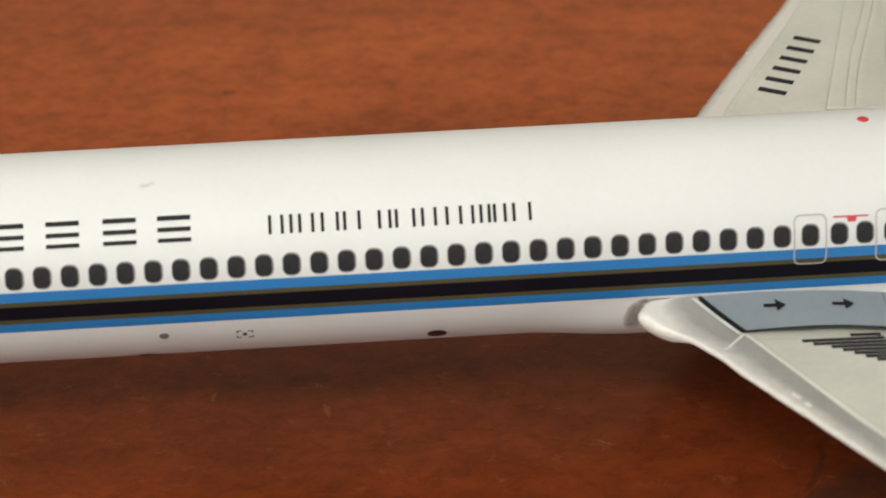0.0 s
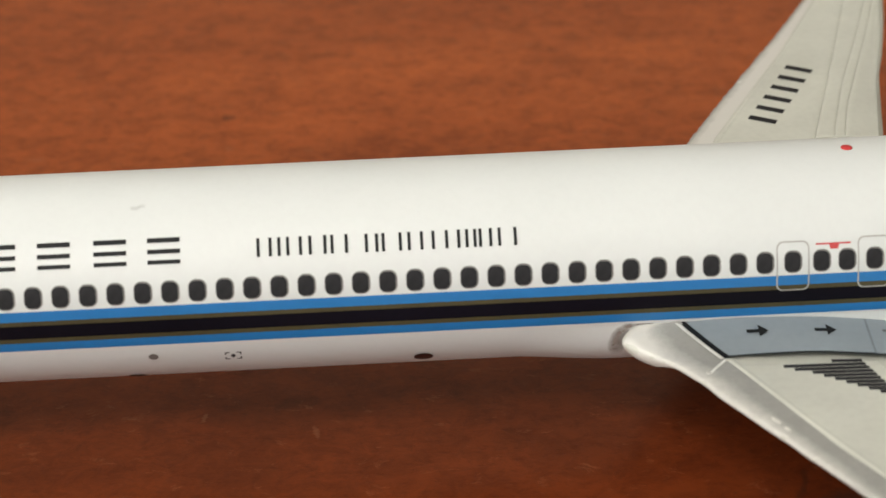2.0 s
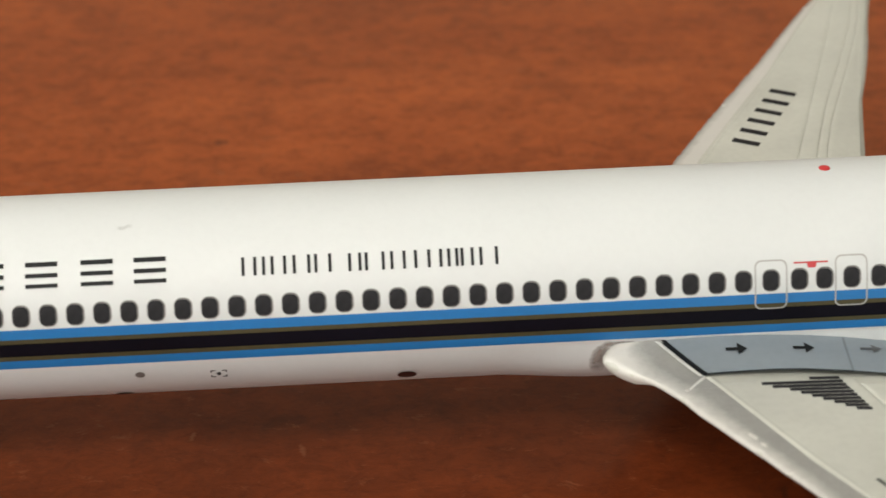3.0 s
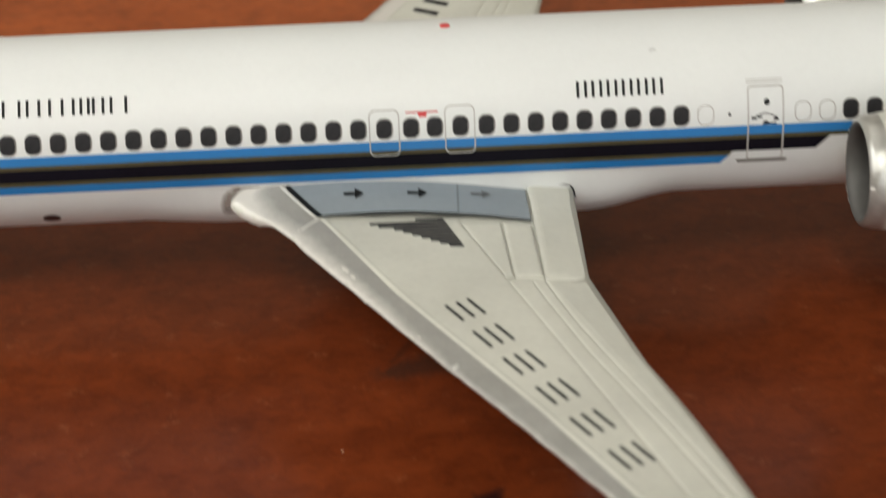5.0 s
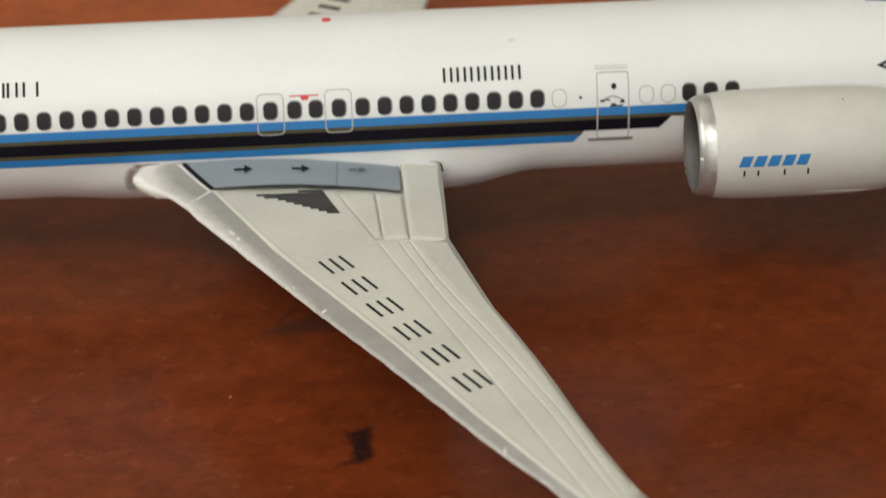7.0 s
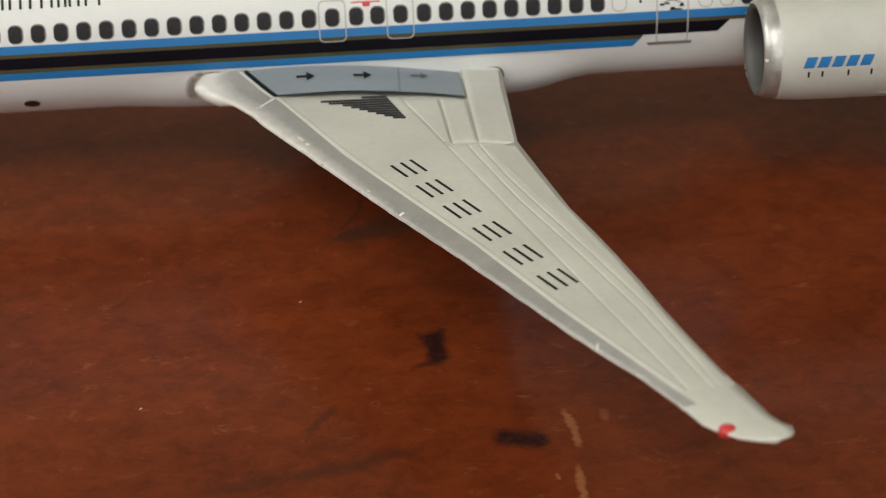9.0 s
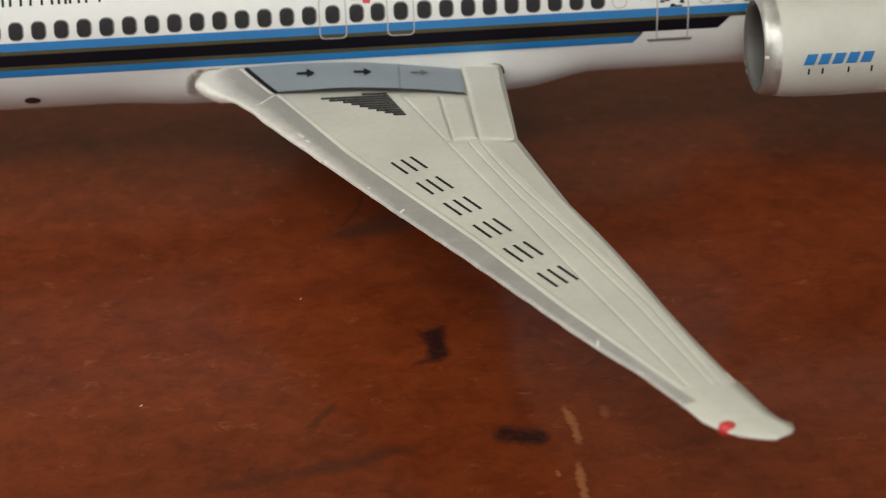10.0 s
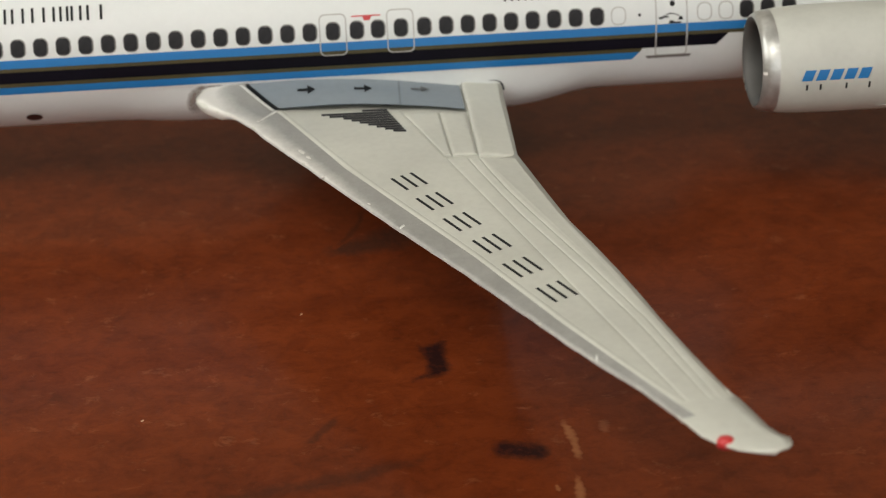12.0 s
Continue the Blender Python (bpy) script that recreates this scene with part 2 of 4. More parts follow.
# ---- helpers for things ----
def part(name, bm, material, parent=None, label="", smooth=False):
    me = bpy.data.meshes.new(name)
    bmesh.ops.recalc_face_normals(bm, faces=bm.faces)
    bm.to_mesh(me)
    bm.free()
    for m in material if isinstance(material, (list, tuple)) else (material,):
        me.materials.append(m)
    if smooth:
        me.polygons.foreach_set("use_smooth", [True] * len(me.polygons))
    ob = new(name, me)
    ob.parent = parent
    return tagged(ob, label)

def box(bm, x0, x1, y0, y1, z0, z1):
    v = [bm.verts.new((x, y, z)) for x in (x0, x1) for y in (y0, y1) for z in (z0, z1)]
    for f in ((0, 1, 3, 2), (4, 6, 7, 5), (0, 4, 5, 1), (2, 3, 7, 6), (0, 2, 6, 4), (1, 5, 7, 3)):
        bm.faces.new([v[i] for i in f])

def bevelled_box(x0, x1, y0, y1, z0, z1, r):
    bm = bmesh.new()
    box(bm, x0, x1, y0, y1, z0, z1)
    bmesh.ops.bevel(bm, geom=bm.edges[:], offset=r, segments=2, affect="EDGES")
    return bm

def loft(bm, rings, close=True, cap=(True, True)):
    """Quads between rings of points; returns the rows of vertices."""
    rows = [[bm.verts.new(p) for p in ring] for ring in rings]
    n = len(rows[0])
    for a, b in zip(rows, rows[1:]):
        for i in range(n if close else n - 1):
            j = (i + 1) % n
            bm.faces.new((a[i], a[j], b[j], b[i]))
    for row, yes in ((rows[0], cap[0]), (rows[-1], cap[1])):
        if yes:
            bm.faces.new(row)
    return rows

# ---- room: floor, walls, ceiling, window ----
def room():
    x0, x1, y0, y1, z0, z1 = ROOM
    t = 0.15
    bm = bmesh.new(); box(bm, x0 - t, x1 + t, y0 - t, y1 + t, z0 - 0.1, z0)
    tagged(part("floor", bm, FLOOR), "beige tiled floor under the table", "floor", kind="structure")
    bm = bmesh.new(); box(bm, x0 - t, x1 + t, y0 - t, y1 + t, z1, z1 + 0.1)
    tagged(part("ceiling", bm, CEIL), "plain white painted ceiling of the room", "ceiling", kind="structure")
    for name, dims in (("wall_east", (x1, x1 + t, y0, y1)), ("wall_north", (x0 - t, x1 + t, y1, y1 + t))):
        bm = bmesh.new(); box(bm, *dims, z0, z1)
        tagged(part(name, bm, WALL), "plain wall of the room", "wall", kind="structure")
    def wall_with_window(name, pane_name, w, across, lo, hi, near, far):
        """A wall between near and far, along x or y (across: False, True), with a framed opening w."""
        def slab_box(bm, a, b, p, q, c, d):
            box(bm, *((p, q, a, b) if across else (a, b, p, q)), c, d)
        bm = bmesh.new()
        for a, b, c, d in ((lo, w[0], z0, z1), (w[1], hi, z0, z1), (w[0], w[1], z0, w[2]), (w[0], w[1], w[3], z1)):
            slab_box(bm, a, b, near, far, c, d)
        tagged(part(name, bm, WALL), "plain cream painted wall with a window opening", "wall", kind="structure")
        win = tagged(new(pane_name), "white framed window letting daylight in", "window", kind="structure")
        mid, c = (near + far) / 2, (w[0] + w[1]) / 2
        win.location = (mid, c, w[2]) if across else (c, mid, w[2])
        for d in ((w[0], w[0] + 0.05, w[2], w[3]), (w[1] - 0.05, w[1], w[2], w[3]), (w[0] + 0.05, w[1] - 0.05, w[2], w[2] + 0.05), (w[0] + 0.05, w[1] - 0.05, w[3] - 0.05, w[3])):
            bm = bmesh.new()
            slab_box(bm, d[0], d[1], mid - 0.025, mid + 0.025, d[2], d[3])
            bm.transform(Matrix.Translation(-win.location))
            part("window_frame", bm, FRAME, win)
    wall_with_window("wall_south", "window_1", WIN, False, x0 - t, x1 + t, y0 - t, y0)
    wall_with_window("wall_west", "window_2", WEST_WIN, True, y0, y1, x0 - t, x0)

def unseen_ceiling_lamp(x, y, wide):
    h = wide / 2 + 0.02
    lamp = tagged(new("unseen_ceiling_lamp"), "unseen square white flush lamp added on the room's ceiling", "ceiling lamp", group="ceiling lamps")
    lamp.location = (x, y, ROOM[5])
    part("lamp_housing", bevelled_box(-h, h, -h, h, -0.05, 0, 0.008), FRAME, lamp)

room()
for lx, ly, power, wide, beam, aim in UNSEEN_LAMPS:
    unseen_ceiling_lamp(lx, ly, wide)

# ---- table ----
def table():
    top = tagged(new("table"), "reddish brown varnished wooden table with worn stained top", "table")
    top.location = (0, 0.05, -0.75)
    def put(name, bm, m, label=""):
        bm.transform(Matrix.Translation((0, -0.05, 0.75)))
        return part(name, bm, m, top, label)
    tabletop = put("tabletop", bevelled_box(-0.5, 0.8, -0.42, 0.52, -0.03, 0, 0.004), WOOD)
    for x in (-0.42, 0.72):
        for y in (-0.34, 0.44):
            put("leg", bevelled_box(x - 0.03, x + 0.03, y - 0.03, y + 0.03, -0.75, -0.1, 0.004), WOOD)
    for y in (-0.34, 0.44):
        put("apron", bevelled_box(-0.39, 0.69, y - 0.012, y + 0.012, -0.1, -0.03, 0.002), WOOD)
    for x in (-0.42, 0.72):
        put("apron", bevelled_box(x - 0.012, x + 0.012, -0.31, 0.41, -0.1, -0.03, 0.002), WOOD)
    return tabletop

TABLETOP = table()

# ---- stains and scratches on the table top ----
U = 0.005     # the model is 1:200; its own sizes below are in full-size metres
Z0 = 3.825    # height of the fuselage axis over the table, full size

def smooth(f):
    f = max(0.0, min(1.0, f))
    return f * f * (3 - 2 * f)

def blot(name, outline, material, label="", rim=0.15, step=0.035):
    """A dried mark that fades out at its rim, from an outline in full-size metres."""
    def inside(x, y):
        """Signed distance to the outline, positive inside."""
        best, odd = 9.0, False
        for (ax, ay), (bx, by) in zip(outline, outline[1:] + outline[:1]):
            dx, dy = bx - ax, by - ay
            f = max(0.0, min(1.0, ((x - ax) * dx + (y - ay) * dy) / (dx * dx + dy * dy)))
            best = min(best, math.hypot(x - ax - dx * f, y - ay - dy * f))
            if (ay > y) != (by > y) and x < ax + dx * (y - ay) / dy:
                odd = not odd
        return best if odd else -best
    xs, ys = [p[0] for p in outline], [p[1] for p in outline]
    x0, y0 = min(xs) - 2 * rim, min(ys) - 2 * rim
    nx, ny = int((max(xs) + 2 * rim - x0) / step) + 1, int((max(ys) + 2 * rim - y0) / step) + 1
    bm = bmesh.new()
    layer = bm.verts.layers.float_color.new("soft")
    rows = []
    for i in range(nx + 1):
        row = []
        for j in range(ny + 1):
            x, y = x0 + i * step, y0 + j * step
            q = smooth(0.42 + inside(x, y) / (2 * rim))
            vert = bm.verts.new((x * U, y * U - 0.05, 0.75 + 0.00002))
            vert[layer] = (q, q, q, 1)
            row.append(vert)
        rows.append(row)
    for p, q in zip(rows, rows[1:]):
        for k in range(ny):
            bm.faces.new((p[k], p[k + 1], q[k + 1], q[k]))
    return part(name, bm, material, TABLETOP, label)

def smear(name, a, b, w, material, label="", n=22, bend=0.0, rough=0.0, seed=0, power=1.0, wobble=0.25):
    """A long mark from a to b that fades out to its sides and ends."""
    rnd = random.Random(seed)
    (ax, ay), (bx, by) = a, b
    l = math.hypot(bx - ax, by - ay)
    nx, ny = -(by - ay) / l, (bx - ax) / l
    bm = bmesh.new()
    layer = bm.verts.layers.float_color.new("soft")
    rows = []
    for i in range(n + 1):
        f = i / n
        c = bend * math.sin(math.pi * f) + rnd.uniform(-rough, rough)
        h = w * (0.5 + wobble * noise.noise((f * 4.0, seed * 3.7, 1.3))) * (0.25 + 0.75 * math.sin(math.pi * (0.04 + 0.92 * f)) ** 0.6)
        row = []
        for k in range(9):
            v = k / 4 - 1
            x, y = ax + (bx - ax) * f + nx * (c + h * v * 1.15), ay + (by - ay) * f + ny * (c + h * v * 1.15)
            q = (1 - v * v) ** power * min(1.0, 5 * min(f, 1 - f))
            vert = bm.verts.new((x * U, y * U - 0.05, 0.75 + 0.000024 + 0.000004 * (seed % 5)))
            vert[layer] = (q, q, q, 1)
            row.append(vert)
        rows.append(row)
    for p, q in zip(rows, rows[1:]):
        for k in range(8):
            bm.faces.new((p[k], p[k + 1], q[k + 1], q[k]))
    return part(name, bm, material, TABLETOP, label)

blot("stain", [(1.24, -7.68), (1.36, -7.74), (1.58, -7.66), (1.80, -7.56), (1.88, -7.62), (1.84, -7.80), (1.82, -8.15), (1.88, -8.5), (1.85, -8.72), (1.64, -8.90), (1.40, -8.93), (1.06, -9.02), (1.06, -8.88), (1.34, -8.72), (1.36, -8.35), (1.32, -8.0), (1.24, -7.8)], STAIN, "blackish burnt patch")
smear("stain", (2.28, -11.36), (3.56, -11.70), 0.70, STAIN, "blackish oval stain", bend=-0.02, rough=0.01, seed=2, wobble=0.06)
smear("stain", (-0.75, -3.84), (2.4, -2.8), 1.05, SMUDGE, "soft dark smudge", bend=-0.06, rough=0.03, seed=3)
smear("stain", (0.50, -1.8), (-0.28, -3.6), 0.2, FAINT, "thin dark curved line", bend=0.16, rough=0.02, seed=4)
smear("stain", (-1.15, -11.0), (-0.42, -9.96), 0.26, FAINT, "thin dark smear", rough=0.02, seed=5, wobble=0.1)
smear("stain", (-3.6, -12.6), (1.6, -11.5), 0.6, FAINT, "long faint dark streak in the wood", bend=-0.1, rough=0.05, seed=15, power=2.5)
smear("scratch", (3.80, -10.55), (3.95, -12.05), 0.24, SCRATCH, "pale worn scratch", bend=0.05, rough=0.03, seed=6)
smear("scratch", (3.86, -12.35), (3.80, -14.0), 0.20, SCRATCH, "pale worn scratch", rough=0.03, seed=7)
smear("scratch", (4.60, -10.70), (4.58, -11.2), 0.24, SCUFF, "pale worn scratch", rough=0.03, seed=8)
smear("scratch", (3.42, -12.65), (3.45, -12.9), 0.12, SCRATCH, "pale worn scratch", rough=0.01, seed=9)
smear("speck", (-4.27, -9.75), (-4.21, -9.68), 0.05, SPECK, "pale grain of dust", rough=0.004, seed=16)
smear("speck", (6.6, -1.14), (6.8, -1.12), 0.07, SCUFF, "pale grain of dust", rough=0.004, seed=17)
smear("speck", (-1.08, -6.26), (-1.03, -6.18), 0.04, SPECK, "pale grain of dust", rough=0.004, seed=10)
smear("scratch", (-10.92, 0.95), (-11.02, 0.55), 0.12, SCUFF, "pale worn scratch", rough=0.02, seed=11)
smear("scratch", (-8.80, 0.35), (-8.70, -0.22), 0.12, SCUFF, "pale worn scratch", rough=0.02, seed=12)
smear("stain", (-11.2, 14.6), (-10.75, 14.65), 0.6, FAINT, "small faint grey spot", rough=0.03, seed=13, power=3.0)

# ---- model airplane ----
PLANE = tagged(new("model_airplane"), "white model airliner with blue and navy stripes on wooden table", "model airplane")
R = 1.909
NOSE, TAIL = -23.2, 24.0

def pt(x, y, z):
    return (x * U, y * U, (z + Z0) * U)

def fus_ring(x):
    """Radius across, radius up and axis height of the fuselage at x."""
    if x < -16.5:
        f = min(1.0, (-16.5 - x) / (-16.5 - NOSE))
        r = R * math.sqrt(max(0.0, 1 - f ** 2.3)) + 0.02
        return r, r, -0.55 * f ** 1.8
    if x > 14.0:
        f = (x - 14.0) / (TAIL - 14.0)
        g = f * f * (3 - 2 * f)
        return R * (1 - 0.93 * g), R * (1 - 0.62 * g), 0.72 * g
    return R, R, 0.0

def belly_lift(x, z):
    """Height z of the lower skin once the belly rises behind the wing."""
    return z * (1 - 0.09 * smooth((x - 3.6) / 2.6) * smooth((-z / R - 0.45) / 0.5)) if z < 0 else z

def fuselage():
    xs = sorted({NOSE + 6.7 * (1 - math.cos(i / 22 * math.pi / 2)) for i in range(23)} | {-16.5 + 30.5 * i / 61 for i in range(62)} | {14.0 + 10.0 * i / 24 for i in range(25)})
    rings = []
    for x in xs:
        a, b, c = fus_ring(x)
        rings.append([pt(x, a * math.cos(2 * math.pi * i / 96), c + belly_lift(x, b * math.sin(2 * math.pi * i / 96))) for i in range(96)])
    bm = bmesh.new()
    loft(bm, rings)
    return part("fuselage", bm, WHITE, PLANE, "glossy white painted fuselage", smooth=True)

fuselage()

def skin(x, z, off=0.012):
    """A point on the camera-side skin of the fuselage at height z, a little proud of it."""
    th = math.asin(max(-1, min(1, z / R)))
    return pt(x, -(R + off) * math.cos(th), (R + off) * math.sin(th))

def skin_strip(bm, x0a, x1a, z0, x0b, x1b, z1, nx=1, nz=4, off=0.012):
    """A patch between two heights whose ends may slant."""
    rows = []
    for j in range(nz + 1):
        f = j / nz
        z, a, b = z0 + (z1 - z0) * f, x0a + (x0b - x0a) * f, x1a + (x1b - x1a) * f
        rows.append([bm.verts.new(skin(a + (b - a) * i / nx, z, off)) for i in range(nx + 1)])
    for a, b in zip(rows, rows[1:]):
        for i in range(nx):
            bm.faces.new((a[i], a[i + 1], b[i + 1], b[i]))

def rounded(cx, cz, w, h, r, n=5, extra=1):
    """Outline of a rounded rectangle, x and height."""
    pts = []
    for sx, sz, a0 in ((1, 1, 0), (-1, 1, 90), (-1, -1, 180), (1, -1, 270)):
        for i in range(n + 1):
            a = radians(a0 + 90 * i / n)
            pts.append((cx + sx * (w / 2 - r) + r * math.cos(a), cz + sz * (h / 2 - r) + r * math.sin(a)))
    out = []
    for i, p in enumerate(pts):
        q = pts[(i + 1) % len(pts)]
        k = extra if math.dist(p, q) > r * 0.9 else 1
        out += [(p[0] + (q[0] - p[0]) * j / k, p[1] + (q[1] - p[1]) * j / k) for j in range(k)]
    return out

def skin_patch(outline, off=0.012):
    """A filled patch on the skin, fanned from its middle."""
    bm = bmesh.new()
    cx, cz = sum(p[0] for p in outline) / len(outline), sum(p[1] for p in outline) / len(outline)
    mid = bm.verts.new(skin(cx, cz, off))
    inner = [bm.verts.new(skin(cx + (x - cx) * 0.5, cz + (z - cz) * 0.5, off)) for x, z in outline]
    rim = [bm.verts.new(skin(x, z, off)) for x, z in outline]
    n = len(rim)
    for i in range(n):
        j = (i + 1) % n
        bm.faces.new((mid, inner[i], inner[j]))
        bm.faces.new((inner[i], rim[i], rim[j], inner[j]))
    return bm

def skin_ring(outer, inner, off=0.014):
    bm = bmesh.new()
    a = [bm.verts.new(skin(x, z, off)) for x, z in outer]
    b = [bm.verts.new(skin(x, z, off)) for x, z in inner]
    for i in range(len(a)):
        j = (i + 1) % len(a)
        bm.faces.new((a[i], a[j], b[j], b[i]))
    return bm

# stripes along the side
def stripe(name, material, z0, z1, xa, xb, label, slant=0.0, off=0.010):
    bm = bmesh.new()
    skin_strip(bm, xa, xb - slant, z0, xa, xb, z1, 1, 6, off)
    part(name, bm, material, PLANE, label)

FRONT = -16.4
stripe("stripe", BLUE, 0.18, 0.365, FRONT, 11.4, "bright blue upper stripe")
stripe("stripe", GOLD, 0.095, 0.18, FRONT, 11.4, "thin dull gold stripe")
stripe("stripe", NAVY, -0.172, 0.095, FRONT, 8.74, "broad dark navy stripe", 0.27)
stripe("stripe", GOLD, -0.265, -0.172, FRONT, 6.82, "thin dull gold stripe", 0.06)
stripe("stripe", BLUE, -0.447, -0.265, FRONT, 6.76, "bright blue lower stripe", 0.17)

# cabin windows: a pale rim with a dark pane set in it
def cabin_window(x, z=0.60):
    if not cabin_window.made:
        rim = skin_patch(rounded(0.004, z, 0.33, 0.39, 0.135), 0.013)
        pane = skin_patch(rounded(-0.004, z - 0.003, 0.282, 0.338, 0.10), 0.018)
        a = part("window", rim, RIM, PLANE, "small dark cabin window with grey rim")
        b = part("pane", pane, PANE, a)
        cabin_window.made = (a, b)
    else:
        a0, b0 = cabin_window.made
        a = new("window", a0.data); a.parent = PLANE
        b = new("pane", b0.data); b.parent = a
    a.location = (x * U, 0, 0)

cabin_window.made = None
PITCH = 0.4826
for k in range(-34, 0):
    cabin_window(k * PITCH - 0.012)
for x in (0.01, 0.53, 0.99, 1.49, 2.0, 2.48, 2.955, 3.43, 3.905, 4.38, 4.855, 5.33, 5.80, 9.13, 9.60, 10.08):
    cabin_window(x)

# plugged windows, drawn as outlines
for x in (6.28, 8.19, 8.67):
    part("window_outline", skin_ring(rounded(x, 0.59, 0.335, 0.385, 0.14), rounded(x, 0.59, 0.28, 0.335, 0.115)), LINE, PLANE, "thin grey outline of a plugged window")

# over-wing exits
for x, z0, z1 in ((0.01, 0.075, 0.945), (1.48, 0.07, 0.975)):
    part("exit_outline", skin_ring(rounded(x, (z0 + z1) / 2, 0.60, z1 - z0, 0.12, extra=7), rounded(x, (z0 + z1) / 2, 0.545, z1 - z0 - 0.05, 0.10, extra=7), 0.022), LINE, PLANE, "thin silver outline of an emergency exit")

def skin_scuff(x0, z0, x1, z1, w, seed):
    """A faint rubbed mark on the white paint."""
    bm = bmesh.new()
    layer = bm.verts.layers.float_color.new("soft")
    l = math.hypot(x1 - x0, z1 - z0)
    nx, nz = -(z1 - z0) / l, (x1 - x0) / l
    rows = []
    for i in range(11):
        f = i / 10
        c = 0.3 * w * noise.noise((f * 3.0, seed * 1.7, 0.4))
        row = []
        for k in range(7):
            v = k / 3 - 1
            d = c + w * 0.5 * v
            vert = bm.verts.new(skin(x0 + (x1 - x0) * f + nx * d, z0 + (z1 - z0) * f + nz * d, 0.009))
            q = (1 - v * v) * min(1.0, 4 * min(f, 1 - f))
            vert[layer] = (q, q, q, 1)
            row.append(vert)
        rows.append(row)
    for p, q in zip(rows, rows[1:]):
        for k in range(6):
            bm.faces.new((p[k], p[k + 1], q[k + 1], q[k]))
    part("scuff", bm, RUB, PLANE, "faint grey rubbed mark", smooth=True)

for i, mark in enumerate(((-11.82, 1.745, -11.48, 1.768, 0.05), (5.22, 1.640, 5.42, 1.648, 0.06), (-4.44, -0.03, -4.27, 0.0, 0.05))):
    skin_scuff(*mark, i)

def exit_mark():
    bm = bmesh.new()
    skin_strip(bm, 0.43, 1.06, 0.866, 0.43, 1.06, 0.892, 1, 1)
    skin_strip(bm, 0.69, 0.83, 0.79, 0.67, 0.85, 0.866, 1, 2)
    part("exit_mark", bm, RED, PLANE, "small red mark above the exit windows")

exit_mark()

# rear door
def rear_door():
    door = part("door", skin_ring(rounded(7.455, 0.345, 0.72, 1.46, 0.08, extra=14), rounded(7.455, 0.345, 0.655, 1.40, 0.06, extra=14), 0.022), LINE, PLANE, "silver outlined rear cabin door")
    bm = bmesh.new()
    skin_strip(bm, 6.94, 7.88, -0.43, 6.89, 7.92, -0.36, 4, 1, 0.03)
    part("sill", bm, SILL, door, "grey door sill strip")
    bm = bmesh.new()
    skin_strip(bm, 7.08, 7.80, 1.118, 7.08, 7.80, 1.138, 2, 1)
    skin_strip(bm, 7.08, 7.80, 1.165, 7.08, 7.80, 1.180, 2, 1)
    part("rain_gutter", bm, LINE, door, "fine double line over the door")
    part("peephole", skin_patch([(7.48 + 0.06 * math.cos(a * math.pi / 8), 0.79 + 0.06 * math.sin(a * math.pi / 8)) for a in range(16)]), BLACK, door, "round dark peephole")
    bm = bmesh.new()
    for i in range(8):
        a0, a1 = (i / 8), (i + 1) / 8
        zz = lambda f: 0.50 + 0.075 * math.sin(math.pi * min(1, f * 1.15))
        skin_strip(bm, 7.21 + 0.48 * a0, 7.21 + 0.48 * a1, zz(a0), 7.21 + 0.48 * a0, 7.21 + 0.48 * a1, zz(a0) + 0.022, 1, 1)
    skin_strip(bm, 7.17, 7.27, 0.475, 7.18, 7.30, 0.525, 1, 1)
    skin_strip(bm, 7.30, 7.40, 0.50, 7.30, 7.38, 0.535, 1, 1)
    skin_strip(bm, 7.60, 7.72, 0.445, 7.62, 7.70, 0.50, 1, 1)
    skin_strip(bm, 7.38, 7.66, 0.37, 7.40, 7.68, 0.405, 1, 1)
    skin_strip(bm, 7.40, 7.52, 0.40, 7.42, 7.50, 0.44, 1, 1)
    part("door_handle", bm, PANE, door, "dark arched handle mark")

rear_door()

def skin_dot(name, x, z, rx, rz, material, label):
    part(name, skin_patch([(x + rx * math.cos(a * math.pi / 8), z + rz * math.sin(a * math.pi / 8)) for a in range(16)], 0.02), material, PLANE, label)

skin_dot("static_port", 6.745, 0.59, 0.032, 0.035, BLACK, "tiny black dot")
skin_dot("drain_port", -11.53, -0.755, 0.09, 0.08, SILL, "small grey round port")
PORT_INK = mat("dark_brown_ink", (0.035, 0.012, 0.010), 0.5)
skin_dot("drain_port", -6.65, -1.19, 0.18, 0.125, PORT_INK, "dark brown oval port")
skin_dot("drain_port", -11.92, -1.47, 0.17, 0.06, PORT_INK, "dark brown oval port")

def vent_mark(x, z):
    bm = bmesh.new()
    w, h, t = 0.15, 0.105, 0.022
    for sx in (-1, 1):
        for sz in (-1, 1):
            a, b = sorted((sx * w, sx * (w - t)))
            skin_strip(bm, x + a, x + b, z + sz * h * 0.35, x + a, x + b, z + sz * h, 1, 2)
            a, b = sorted((sx * w, sx * 0.06))
            skin_strip(bm, x + a, x + b, z + sz * h, x + a, x + b, z + sz * (h - 0.025), 1, 1)
    for c, d in ((0.0, 0.045), (0.032, 0.028), (-0.032, 0.028)):
        skin_strip(bm, x - d, x + d, z + c - 0.016, x - d, x + d, z + c + 0.016, 1, 1)
    part("vent_mark", bm, PANE, PLANE, "small bracketed service mark")

vent_mark(-10.10, -0.84)

def logo_mark():
    """A plain dark chevron near the tail."""
    bm = bmesh.new()
    for z0, z1, z2 in ((0.965, 1.10, 1.03), (0.965, 0.83, 0.90)):
        a = [bm.verts.new(skin(x, z)) for x, z in ((13.28, 0.965), (13.62, z1), (13.62, z2), (13.42, 0.965))]
        bm.faces.new(a)
    part("logo_mark", bm, PANE, PLANE, "small dark chevron mark")

